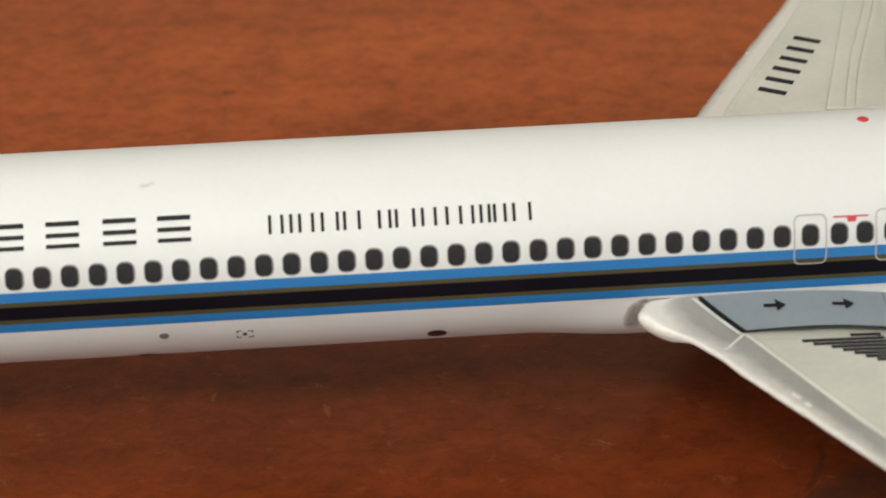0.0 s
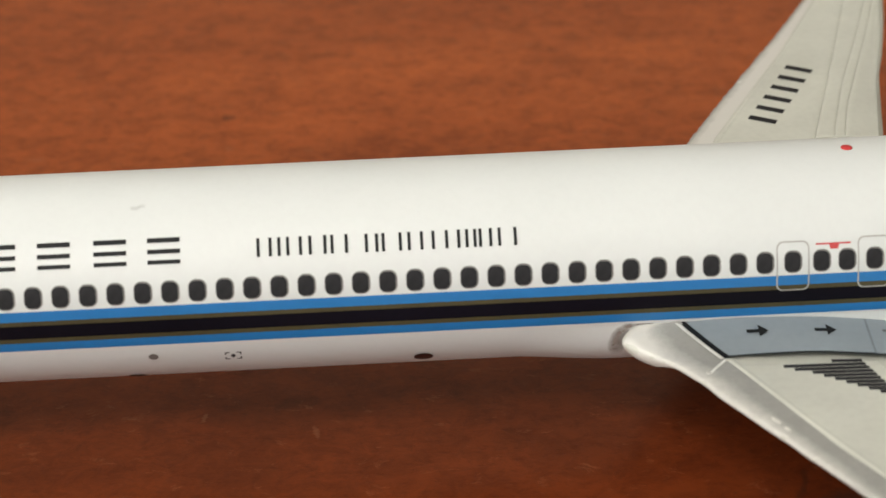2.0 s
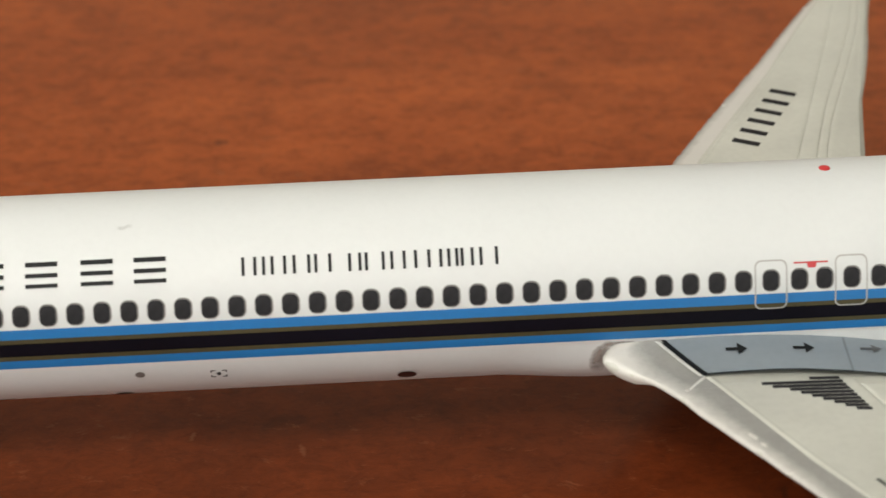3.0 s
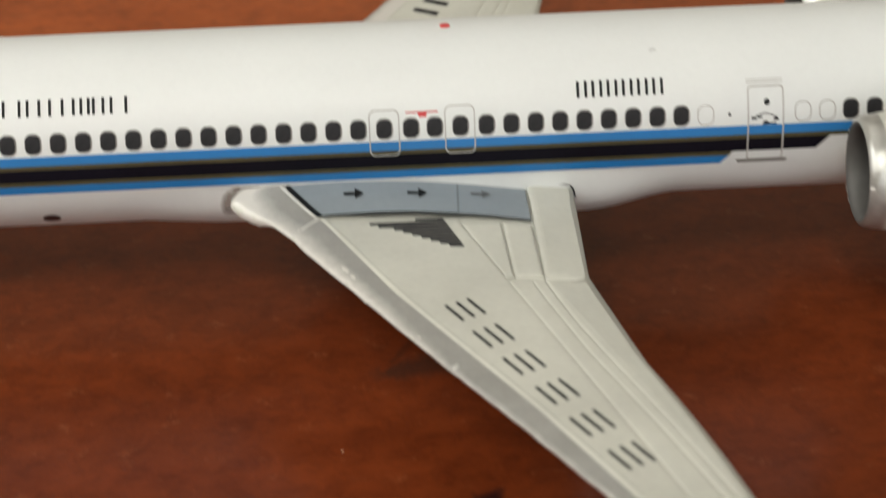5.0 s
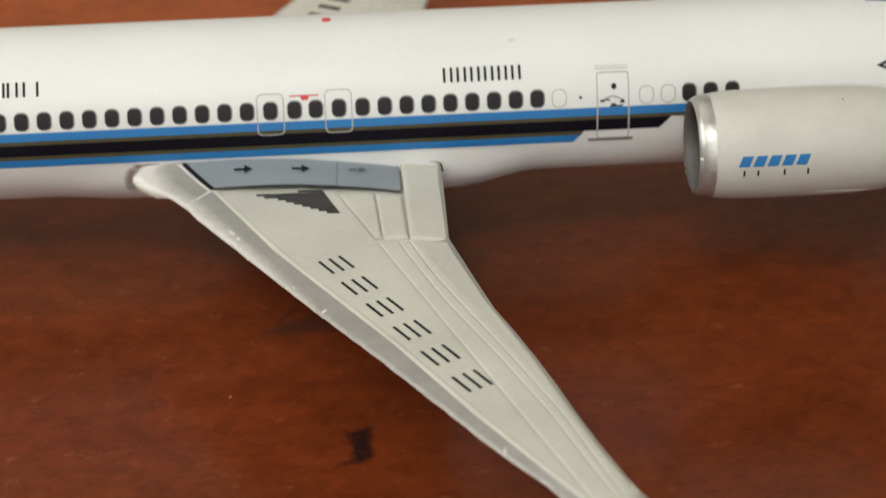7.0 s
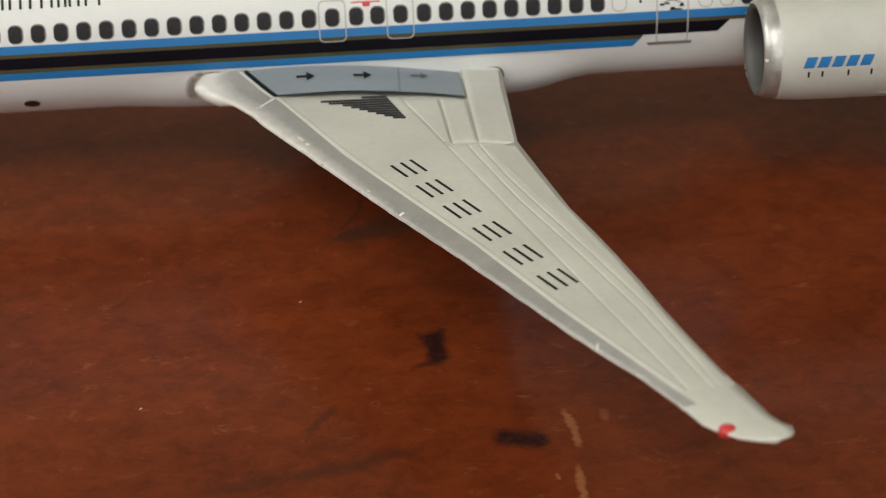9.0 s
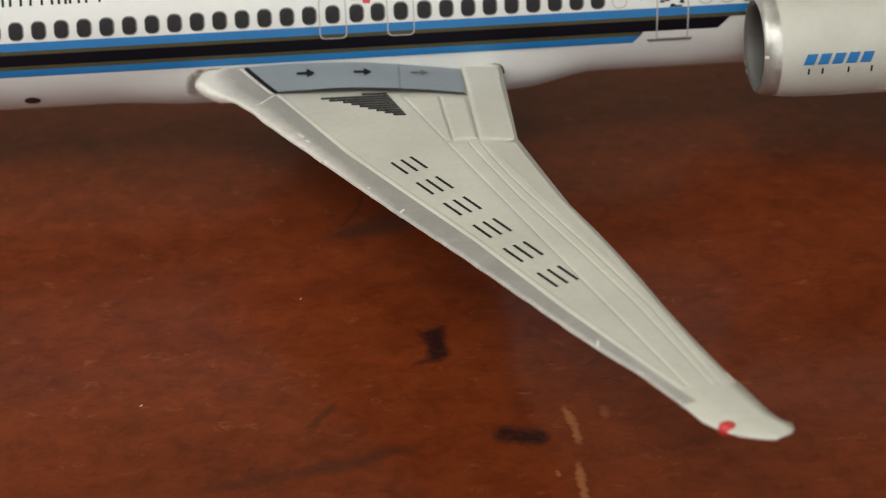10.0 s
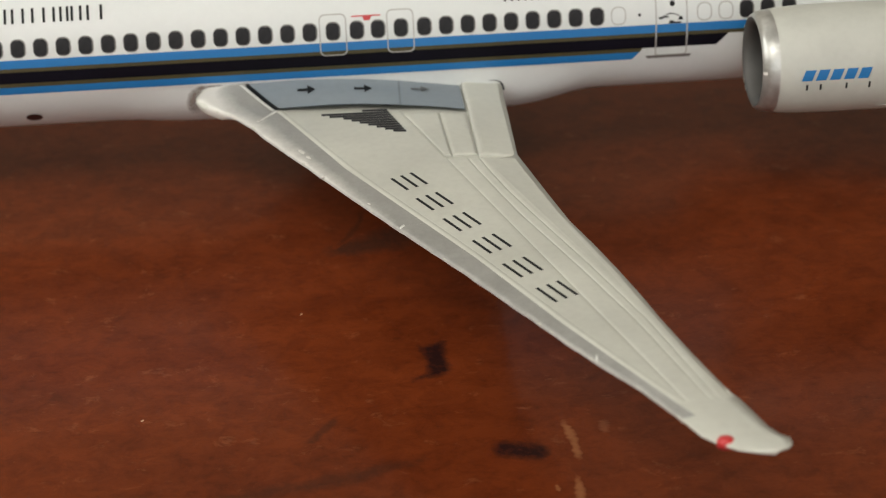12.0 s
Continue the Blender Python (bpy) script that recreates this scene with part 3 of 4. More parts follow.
logo_mark()

def beacon():
    bm = bmesh.new()
    ring = [[pt(1.31 + 0.115 * c * math.cos(a * math.pi / 8), 0.03 + 0.115 * c * math.sin(a * math.pi / 8), 1.90 + 0.035 * s) for a in range(16)] for c, s in ((1, 0), (0.9, 0.55), (0.6, 0.85), (0.25, 1))]
    loft(bm, ring)
    part("beacon", bm, RED, PLANE, "small red beacon on the roof", smooth=True)

beacon()

# lettering on the side, drawn as plain boxes and bars
def bars(name, glyphs, material, label):
    """glyphs: rows of x0, x1, z0, z1 in full-size metres on the side of the fuselage."""
    bm = bmesh.new()
    for x0, x1, z0, z1 in glyphs:
        skin_strip(bm, x0, x1, z0, x0, x1, z1, 1, 3 if z1 - z0 > 0.1 else 1, 0.012)
    return part(name, bm, material, PLANE, label)

def letters(name, spans, z0, z1, material, label, stroke=0.056):
    """For each letter two thin upright bars as far apart as it is wide; one for a narrow letter."""
    for a, b in spans:
        rows = [(a, a + stroke, z0, z1)]
        if b - a > 2.2 * stroke:
            rows.append((b - stroke, b, z0, z1))
        bars(name, rows, material, label)

def evenly(x0, step, n, wide):
    return [(x0 + step * i, x0 + step * i + wide) for i in range(n)]

letters("title_bar", ((-9.55, -9.28), (-9.18, -8.97), (-8.80, -8.74), (-8.63, -8.31), (-8.24, -7.93)), 1.085, 1.345, BLACK, "plain black bars in place of a letter")
letters("title_bar", ((-7.63, -7.39), (-7.33, -6.97), (-6.87, -6.59), (-6.44, -6.38), (-6.20, -5.93), (-5.84, -5.64), (-5.60, -5.36), (-5.26, -4.92)), 1.08, 1.335, BLACK, "plain black bars in place of a letter")

def blocks(cx, z0, z1, w):
    """Three plain level bars."""
    h, t = z1 - z0, 0.062
    return [(cx - w / 2, cx + w / 2, z0 + h * f - t / 2, z0 + h * f + t / 2) for f in (0.12, 0.5, 0.88)]

for cx in (-14.09, -13.13, -12.14, -11.19):
    bars("title_block", blocks(cx, 1.03, 1.425, 0.58), BLACK, "plain black stack of bars in place of a character")

letters("registration_bar", evenly(3.77, 0.297, 6, 0.21), 1.0, 1.26, BLACK, "plain black bars in place of a character")

# ---- wings ----
KX, KY, KC = -0.00645, 0.03641, -0.838   # the plane of the wing's upper side

def wing_z(x, y):
    return KX * x + KY * abs(y) + KC

def table_of(*knots):
    ys, xs = zip(*knots)
    return lambda y: float(np.interp(abs(y), ys, xs))

# leading edge, joint behind the slats and trailing edge: x at span y
lead = table_of((1.2, -2.2), (1.62, -2.50), (1.75, -2.80), (1.85, -2.98), (1.95, -3.06), (2.05, -3.06), (2.2, -2.95), (2.4, -2.70), (2.7, -2.37), (3.0, -2.13), (3.45, -1.85), (3.9, -1.63), (4.5, -1.31), (5.51, -0.74), (6.5, -0.19), (7.53, 0.38), (9.17, 1.33), (10.66, 2.2), (12.19, 3.04), (13.61, 3.84), (14.74, 4.56), (15.5, 4.95), (16.18, 5.24), (16.39, 5.42), (16.66, 5.72), (16.80, 6.02), (16.86, 6.28))
slat_back = table_of((1.0, -2.1), (1.83, -2.0), (2.8, -1.36), (3.08, -1.21), (5.86, 0.03), (7.88, 1.13), (9.92, 2.25), (12.5, 3.5), (14.5, 4.58), (15.53, 5.14), (16.18, 5.55), (16.66, 6.0), (16.80, 6.15), (16.86, 6.29))
trail = table_of((1.0, 3.69), (2.0, 3.67), (5.53, 3.585), (7.0, 3.89), (8.51, 4.20), (9.6, 4.54), (10.4, 4.765), (11.27, 5.0), (12.53, 5.28), (14.18, 5.71), (15.25, 6.05), (15.65, 6.18), (15.97, 6.27), (16.34, 6.40), (16.46, 6.56), (16.55, 6.64), (16.72, 6.60), (16.80, 6.5), (16.86, 6.34))

def root_lift(y):
    return 0.26 * max(0.0, (2.85 - abs(y)) / 1.0) ** 2

def wing_section(y, thick):
    """Closed outline of x, z across the chord; the upper side lies a little under the wing plane."""
    a, b, s = lead(y), trail(y), slat_back(y)
    w = smooth((2.9 - y) / 0.8)
    thin = min(1.0, thick / 0.2)
    drop = 0.07 * thin * (1 - w) + thick * 0.46 * w
    under = 0.045 * thin * (1 - w) + (thick - drop) * w
    rn = min(0.08 * thin * (1 - w) + (0.42 + 0.5 * smooth((3.0 - y) / 1.0)) * thick * w, 0.5 * (s - a))
    n = a + rn
    tip = smooth((y - 14.8) / 0.5)
    top = [(s + (b - s) * f, (-0.065 - (0.05 if y < 3.2 else 0) - max(0, f - 0.75) * (b - s) * 0.09) * (1 - tip) - 0.004 * tip) for f in (1, 0.75, 0.5, 0.25)] + [(s, -0.022)]
    front = [((s + n) / 2, -0.03 - 0.14 * drop), (n, -0.04 - 0.30 * drop)]
    front += [(n - rn * math.sin(radians(q)), -0.04 - 0.30 * drop - 0.70 * drop * (1 - math.cos(radians(q)))) for q in (25, 50, 72, 90)]
    low = [(n - rn * math.cos(radians(q)), -0.04 - drop - under * math.sin(radians(q))) for q in (30, 60, 88)]
    low += [(a + (b - a) * f, -0.03 - thick * g) for f, g in ((0.35, 1.08), (0.55, 0.92), (0.8, 0.45), (1, 0.09))]
    out = []
    for x, z in top + front + low:
        keep = max(0.0, min(1.0, 1 - (x - s) / 0.35))
        out.append((x, z + wing_z(x, y) + root_lift(y) * keep))
    return out

STATIONS = [1.2, 1.62, 1.75, 1.85, 1.95, 2.05, 2.2, 2.4, 2.6, 2.85, 3.2, 3.6, 4.6, 5.53, 6.6, 7.6, 8.6, 9.6, 10.6, 11.6, 12.6, 13.6, 14.6, 14.8, 15.0, 15.3, 15.8, 16.18, 16.39, 16.52, 16.66, 16.74, 16.80, 16.84, 16.86]

def thickness(y):
    t = 0.46 - 0.017 * y + 0.02 * max(0.0, (3.0 - y) / 1.2)
    return t * (1 if y < 16 else max(0.3, math.sqrt(max(0, 1 - ((y - 16) / 0.9) ** 2))))

def slab(outline, side, lift, depth=0.06, inset=0.12, dip=0.006, fall=0.0, start=None):
    """A thin raised panel with a rolled rim on the wing plane; fall: how far it droops from the line start to the trailing edge."""
    n = len(outline)
    cx, cy = sum(p[0] for p in outline) / n, sum(p[1] for p in outline) / n
    bm = bmesh.new()
    def level(shrink, dz):
        row = []
        for i in range(n):
            (px, py), (x, y), (qx, qy) = outline[i - 1], outline[i], outline[(i + 1) % n]
            ax, ay, bx, by = x - px, y - py, qx - x, qy - y
            la, lb = math.hypot(ax, ay), math.hypot(bx, by)
            nx, ny = ay / la + by / lb, -ax / la - bx / lb
            l = math.hypot(nx, ny) or 1
            if nx * (x - cx) + ny * (y - cy) < 0 and n < 6:
                nx, ny = -nx, -ny
            fit = min(1.0, 0.35 * min(la, lb) / (1.3 * inset))
            xx, yy = x - nx / l * shrink * fit, y - ny / l * shrink * fit
            chord = trail(yy) - start(yy) if start else 1.0
            droop = fall * chord * smooth((xx - start(yy)) / chord) if start else 0.0
            row.append(pt(xx, side * yy, wing_z(xx, yy) + dz - droop))
        return row
    area = sum(outline[i - 1][0] * outline[i][1] - outline[i][0] * outline[i - 1][1] for i in range(n))
    if area < 0:
        outline = outline[::-1]
    rows = loft(bm, [level(0, lift - depth), level(0, lift - dip), level(inset * 0.3, lift - dip * 0.42), level(inset * 0.7, lift - dip * 0.1), level(inset * 1.3, lift)])
    bm.faces.index_update()
    for f in bm.faces:
        f.smooth = False
    return bm

def line_on_wing(points, side, w, lift):
    bm = bmesh.new()
    rows = []
    for i, (x, y) in enumerate(points):
        (px, py), (qx, qy) = points[max(0, i - 1)], points[min(len(points) - 1, i + 1)]
        l = math.hypot(qx - px, qy - py)
        nx, ny = -(qy - py) / l * w / 2, (qx - px) / l * w / 2
        rows.append([pt(x + nx, side * (y + ny), wing_z(x, y) + lift), pt(x - nx, side * (y - ny), wing_z(x, y) + lift)])
    loft(bm, rows, close=False, cap=(False, False))
    return bm

# hinge lines of the upper side, as x at span y
def hinge_a(y):
    return 1.34 + 0.318 * (y - 3.15)
hinge_b = table_of((5.5, 2.52), (6.2, 2.70), (7.2, 3.0), (8.2, 3.30), (10.5, 4.14), (12.5, 4.82), (15.3, 5.61))
hinge_c = table_of((5.5, 2.75), (6.2, 2.92), (7.2, 3.20), (8.2, 3.54), (10.5, 4.36), (12.5, 5.02), (15.3, 5.75))

def wing(side):
    """side -1: toward the camera; 1: the far wing."""
    bm = bmesh.new()
    loft(bm, [[pt(x, side * y, z) for x, z in wing_section(y, thickness(y))] for y in STATIONS])
    body = part("wing", bm, GREY, PLANE, "light grey swept wing with silver leading edge", smooth=True)
    # leading-edge slat wrapped round the front, in three lengths
    for y0, y1 in ((1.62, 3.235), (3.237, 8.435), (8.437, 13.695), (13.697, 15.7)):
        bm = bmesh.new()
        pale = bm.verts.layers.float_color.new("pale")
        rings = []
        count = max(6, int((y1 - y0) / 0.06))
        for i in range(count + 1):
            y = y0 + (y1 - y0) * i / count
            own = wing_section(y, thickness(y))[4:13]
            j1, j2 = noise.noise((y * 2.1, side, 0)) * 0.026, noise.noise((y * 7.0, side, 4)) * 0.022
            rings.append([pt(x - (0.012 + j1 + j2) * (k > 3), side * y, z + (0.014 if k < 5 else -0.012) + j2 * (k > 2)) for k, (x, z) in enumerate(own)])
        for i, row in enumerate(loft(bm, rings, close=False, cap=(False, False))):
            y = y0 + (y1 - y0) * i / count
            near = 1 - 0.8 * smooth((y - 4.5) / 5.0)
            for k, v in enumerate(row):
                # paler root and nose: brighter light there is put into the colour
                q = max(smooth((2.30 - y) / 0.4) * (0.0, 0.12, 0.65, 1, 1, 1, 1, 1, 1)[k], smooth((3.3 - y) / 0.7) * 0.75 * (k >= 3), (0, 0.22 * near, 0.80 * near, 0.85 * near, 0.2 + 0.65 * near, 0.4 + 0.45 * near, 0.85, 0.85, 0.85)[k])
                if side > 0:
                    q = (1, 1, 0.5, 0, 0, 0, 0.3, 0.6, 0.6)[k]
                v[pale] = (q, q, q, 1)
        part("slat", bm, SLAT, body, "scuffed silver leading-edge slat", smooth=True)
    # pale ribs where two slats meet, square to the leading edge
    for y0, y1, first, last, half in ((2.86, 3.24, 0.0, 0.62, 0.030), (8.42, 8.52, 0.74, 1.1, 0.03), (13.64, 13.77, 0.6, 1.05, 0.03)):
        bm = bmesh.new()
        rows = []
        for off, up in ((-half, -0.012), (-half * 0.5, 0.018), (half * 0.5, 0.018), (half, -0.012)):
            row = []
            for k in range(9):
                f = first + (last - first) * k / 8
                y = y0 + (y1 - y0) * k / 8 + off
                over = max(0.0, f - 0.9)
                x = slat_back(y) + (lead(y) - slat_back(y)) * min(f, 0.97) - over * 0.1
                row.append(pt(x, side * y, wing_z(x, y) - 0.004 - 0.05 * f - over * 0.5 + up * (1 - 0.5 * (k == 8))))
            rows.append(row)
        loft(bm, rows, close=False, cap=(False, False))
        part("slat_joint", bm, NOSE_GREY, body, "pale rib across the slat joint", smooth=True)
    # bright chips knocked into the slat paint
    if side < 0:
        for cx, cy, ln, wd, turn in ((-0.40, 6.06, 0.22, 0.06, -15), (-0.83, 4.88, 0.30, 0.11, 60), (-0.70, 5.16, 0.20, 0.08, 62), (-0.76, 5.36, 0.14, 0.05, 50), (-1.70, 3.25, 0.10, 0.08, 30), (0.42, 7.42, 0.10, 0.04, 55)):
            rnd = random.Random(int(cy * 100))
            ca, sa = math.cos(radians(turn)), math.sin(radians(turn))
            bm = bmesh.new()
            ring = []
            for k in range(14):
                q = 2 * math.pi * k / 14
                r = rnd.uniform(0.65, 1.15)
                u, v = ln * 0.5 * r * math.cos(q), wd * 0.5 * r * math.sin(q)
                x, y = cx + u * ca - v * sa, cy + u * sa + v * ca
                ring.append((x, y))
            level = -0.008 - 0.05 * (slat_back(cy) - cx) / (slat_back(cy) - lead(cy))
            loft(bm, [[pt(x, -y, wing_z(x, y) + level - 0.03) for x, y in ring], [pt(x, -y, wing_z(x, y) + level + 0.004) for x, y in ring], [pt(cx + (x - cx) * 0.6, -(cy + (y - cy) * 0.6), wing_z(x, y) + level + 0.010) for x, y in ring]])
            part("chip", bm, SPECK_WHITE, body, "bright chip in the slat paint", smooth=True)
    bead = bmesh.new()
    rows = []
    for y in (2.86, 3.3, 4.2, 5.0, 5.86, 6.8, 7.88, 9.0, 9.92, 11.2, 12.5, 13.5, 14.5, 15.3):
        x = (slat_back(y - 0.7) + slat_back(y) + slat_back(y + 0.7)) / 3 + 0.085 if y > 4 else slat_back(y) + 0.07
        rows.append([pt(x + d * 0.9, side * (y - d * 0.45), wing_z(x, y) + h) for d, h in ((-0.075, -0.022), (-0.03, 0.006), (0.03, 0.008), (0.075, -0.012))])
    loft(bead, rows, close=False, cap=(False, False))
    part("edge_bead", bead, GREY, body, "low ridge behind the slats", smooth=True)
    ends = (15.3, 14, 12.5, 10.5, 8.2, 7.2, 6.2, 5.65)
    front = [(slat_back(y) + 0.002, y) for y in (3.05, 4, 5.86, 7, 7.88, 9, 9.92, 11, 12.5, 13.6, 14.5, 15.3)]
    part("skin_panel", slab(front + [(hinge_a(y) - 0.002, y) for y in (15.3, 13.9, 12, 9, 6, 4, 3.1)], side, 0.0, 0.08, 0.12, 0.017), GREY, body)
    part("spoiler_panel", slab([(hinge_a(y) + 0.002, y) for y in ends[::-1]] + [(hinge_b(y) - 0.002, y) for y in ends], side, -0.004, 0.08, 0.075, 0.019), GREY, body)
    part("flap_panel", slab([(hinge_b(y) + 0.002, y) for y in ends[::-1]] + [(hinge_c(y) - 0.002, y) for y in ends], side, -0.006, 0.08, 0.052, 0.019), GREY, body)
    part("flap_panel", slab([(hinge_c(y) + 0.002, y) for y in ends[::-1]] + [(trail(y) - 0.05, y) for y in ends], side, -0.006, 0.08, 0.085, 0.020, 0.085, hinge_c), GREY, body)
    part("spoiler_panel", slab([(hinge_a(3.3) + 0.02, 3.3), (2.15, 3.3), (2.22, 5.45), (hinge_a(5.45) + 0.02, 5.45)], side, -0.008, 0.08, 0.11, 0.026), GREY, body)
    part("flap_panel", slab([(2.19, 3.36), (2.72, 3.45), (2.76, 5.48), (2.26, 5.45)], side, 0.0, 0.08, 0.11, 0.026), GREY, body)
    part("inboard_flap", slab([(2.79, 1.55), (3.40, 1.55), (3.53, 1.66), (3.62, 1.84), (3.66, 2.1), (3.64, 2.6), (3.56, 5.46), (3.50, 5.54), (2.80, 5.48)], side, -0.004, 0.08, 0.14, 0.030, 0.085, lambda y: 2.79), GREY, body)
    # shade in the joint of inboard flap and belly fairing, drawn as a dark line
    part("seam_shade", line_on_wing([(3.40, 1.815), (3.52, 1.84), (3.62, 1.90), (3.665, 2.02), (3.675, 2.2), (3.67, 2.4)], side, 0.04, 0.016), PANE, body, "thin dark line painting the shade in the flap root seam")
    # walkway fillet that curves up on to the fuselage
    inner = [(-1.97, -0.53), (-1.4, -0.50), (-0.85, -0.485), (-0.11, -0.515), (0.63, -0.56), (1.37, -0.65), (2.0, -0.75), (2.61, -0.86), (2.74, -0.88)]
    outer = [(-1.29, 2.80), (-1.0, 2.775), (-0.49, 2.75), (0.0, 2.74), (0.50, 2.77), (1.34, 2.92), (1.95, 3.06), (2.69, 3.31), (2.72, 3.32)]
    rings = []
    for (xi, zi), (xo, yo) in zip(inner, outer):
        yi = math.sqrt(R * R - zi * zi) - 0.02
        row = []
        for j in range(9):
            f = j / 8
            g = 1 - (1 - f) ** 1.3
            x, y = xi + (xo - xi) * f, yi + (yo - yi) * f
            row.append(pt(x, side * y, zi + (wing_z(xo, yo) + 0.012 - zi) * g))
        rings.append(row)
    bm = bmesh.new()
    loft(bm, rings, close=False, cap=(False, False))
    part("walkway", bm, WALK, body, "blue-grey walkway at the wing root", smooth=True)
    # shade of the walkway's crease, painted as a darker strip
    bm = bmesh.new()
    zi, (xi, xo, yo) = -0.66, (1.40, 1.36, 2.92)
    yi = math.sqrt(R * R - zi * zi)
    rows = []
    for j in range(9):
        f = j / 8
        x, y, z = xi + (xo - xi) * f, yi + (yo - yi) * f, zi + (wing_z(xo, yo) + 0.012 - zi) * (1 - (1 - f) ** 1.3) + 0.006
        rows.append([pt(x - 0.022, side * y, z), pt(x + 0.022, side * y, z)])
    loft(bm, rows, close=False, cap=(False, False))
    part("walkway_crease", bm, CREASE_SHADE, body, "fine crease across the walkway, its shade painted darker")
    part("walkway_line", line_on_wing(outer[:6], side, 0.05, 0.02), BLACK, body, "thin black walkway border")
    part("walkway_line", line_on_wing(outer[5:], side, 0.03, 0.02), BLACK, body, "thin black walkway border")
    bm = bmesh.new()
    zi = -0.53
    yi = math.sqrt(R * R - zi * zi)
    rows, strip = [], []
    for j in range(9):
        f = j / 8
        g = 1 - (1 - f) ** 1.3
        x, y, z = -1.97 + 0.68 * f, yi + (2.83 - yi) * f, zi + (wing_z(-1.29, 2.8) + 0.012 - zi) * g + 0.008
        rows.append([pt(x + d, side * (y - d * 0.4), z) for d in (-0.05, 0.055)])
        strip.append([pt(x + d, side * (y - d * 0.4), z - 0.003) for d in (-0.125, -0.06)])
    loft(bm, rows, close=False, cap=(False, False))
    part("walkway_line", bm, BLACK, body, "thick black walkway border")
    bm = bmesh.new()
    loft(bm, strip, close=False, cap=(False, False))
    part("walkway_line", bm, NOSE_GREY, body, "pale strip before the walkway border")
    # wing-tip light
    bm = bmesh.new()
    lx, ly = 5.60, 16.41
    loft(bm, [[pt(lx + (0.15 * math.cos(a * math.pi / 6)) * c, side * (ly + 0.12 * math.sin(a * math.pi / 6) * c), wing_z(lx, ly) - 0.165 + s) for a in range(12)] for c, s in ((1, 0), (1, 0.10), (0.8, 0.15), (0.3, 0.17))])
    if side < 0:
        part("wing_tip_light", bm, RED, body, "red wing-tip light", smooth=True)
    else:
        bm.free()
    return body

PORT = wing(-1)
FAR = wing(1)

# arrows, grille and plain blocks painted on the near wing
def walk_z(x, y):
    zi = -0.485 if x < 0 else -0.485 - 0.13 * x
    yi = math.sqrt(R * R - zi * zi)
    yo = 2.76 + max(0, x - 0.5) * 0.2
    f = max(0, min(1, (y - yi) / (yo - yi)))
    return zi + (wing_z(x, yo) - zi) * (1 - (1 - f) ** 1.3)

for cx, cy, m in ((-0.64, 2.20, BLACK), (0.60, 2.20, BLACK), (1.84, 2.22, DARK_METAL)):
    bm = bmesh.new()
    shape = [(-0.20, -0.03), (0.02, -0.03), (0.02, -0.11), (0.20, 0.0), (0.02, 0.11), (0.02, 0.03), (-0.20, 0.03)]
    vs = [bm.verts.new(pt(cx + a, -(cy + b * 1.25), walk_z(cx + a, cy + b * 1.25) + 0.03)) for a, b in shape]
    bm.faces.new((vs[0], vs[1], vs[5], vs[6]))
    bm.faces.new((vs[1], vs[2], vs[3])); bm.faces.new((vs[1], vs[3], vs[5])); bm.faces.new((vs[3], vs[4], vs[5]))
    part("arrow_mark", bm, m, PORT, "small black walkway arrow")

def vent_grille():
    bm = bmesh.new()
    for i in range(10):
        y = 3.03 + 0.122 * i
        x0 = (0.52 if i == 0 else -0.36 + (i - 1) * 0.17 + (0.12 if i > 2 else 0))
        x1 = 1.06 + 0.33 * i / 9
        if x1 - x0 < 0.05:
            continue
        vs = [bm.verts.new(pt(x, -(y + d), wing_z(x, y) + 0.006)) for x, d in ((x0, 0.0), (x1, 0.022), (x1, 0.124), (x0, 0.100))]
        bm.faces.new(vs)
    part("vent_grille", bm, PANE, PORT, "dark stepped block of fine lines")

vent_grille()

def wing_block(cx, cy, side, parent, w=0.62, h=0.52, turn=None):
    """Plain bars in a square on the wing, turned along its sweep."""
    ang = radians(turn)
    bm = bmesh.new()
    t = 0.068
    for a0, a1, b0, b1 in ((-w / 2, w / 2, h / 2 - t, h / 2), (-w / 2, w / 2, -t / 2, t / 2), (-w / 2, w / 2, -h / 2, -h / 2 + t)):
        vs = []
        for a, b in ((a0, b0), (a1, b0), (a1, b1), (a0, b1)):
            x, y = cx + a * math.cos(ang) - b * math.sin(ang), cy + a * math.sin(ang) + b * math.cos(ang)
            vs.append(bm.verts.new(pt(x, side * y, wing_z(x, y) + 0.005)))
        bm.faces.new(vs)
    part("title_block", bm, BLACK, parent, "plain dark stack of bars in place of a character")

for cx, cy in ((1.27, 6.61), (1.70, 7.55), (2.15, 8.48), (2.62, 9.44), (3.08, 10.42), (3.58, 11.40)):
    wing_block(cx, cy, -1, PORT, turn=62)

def far_registration():
    ax, ay, bx, by = 0.80, 6.50, 2.34, 9.35
    l = math.hypot(bx - ax, by - ay)
    ux, uy = (bx - ax) / l, (by - ay) / l
    for i in range(6):
        s, w, h, t = l * i / 6, l / 6 * 0.78, 0.62, 0.11
        bm = bmesh.new()
        def at(a, b):
            x, y = ax + ux * (s + a) + uy * b, ay + uy * (s + a) - ux * b
            return bm.verts.new(pt(x, y, wing_z(x, y) + 0.006))
        bm.faces.new([at(a, b) for a, b in ((0.08, 0), (0.28, 0), (0.28, h), (0.08, h))])
        part("registration_bar", bm, PANE, FAR, "plain dark bar in place of a character")

far_registration()

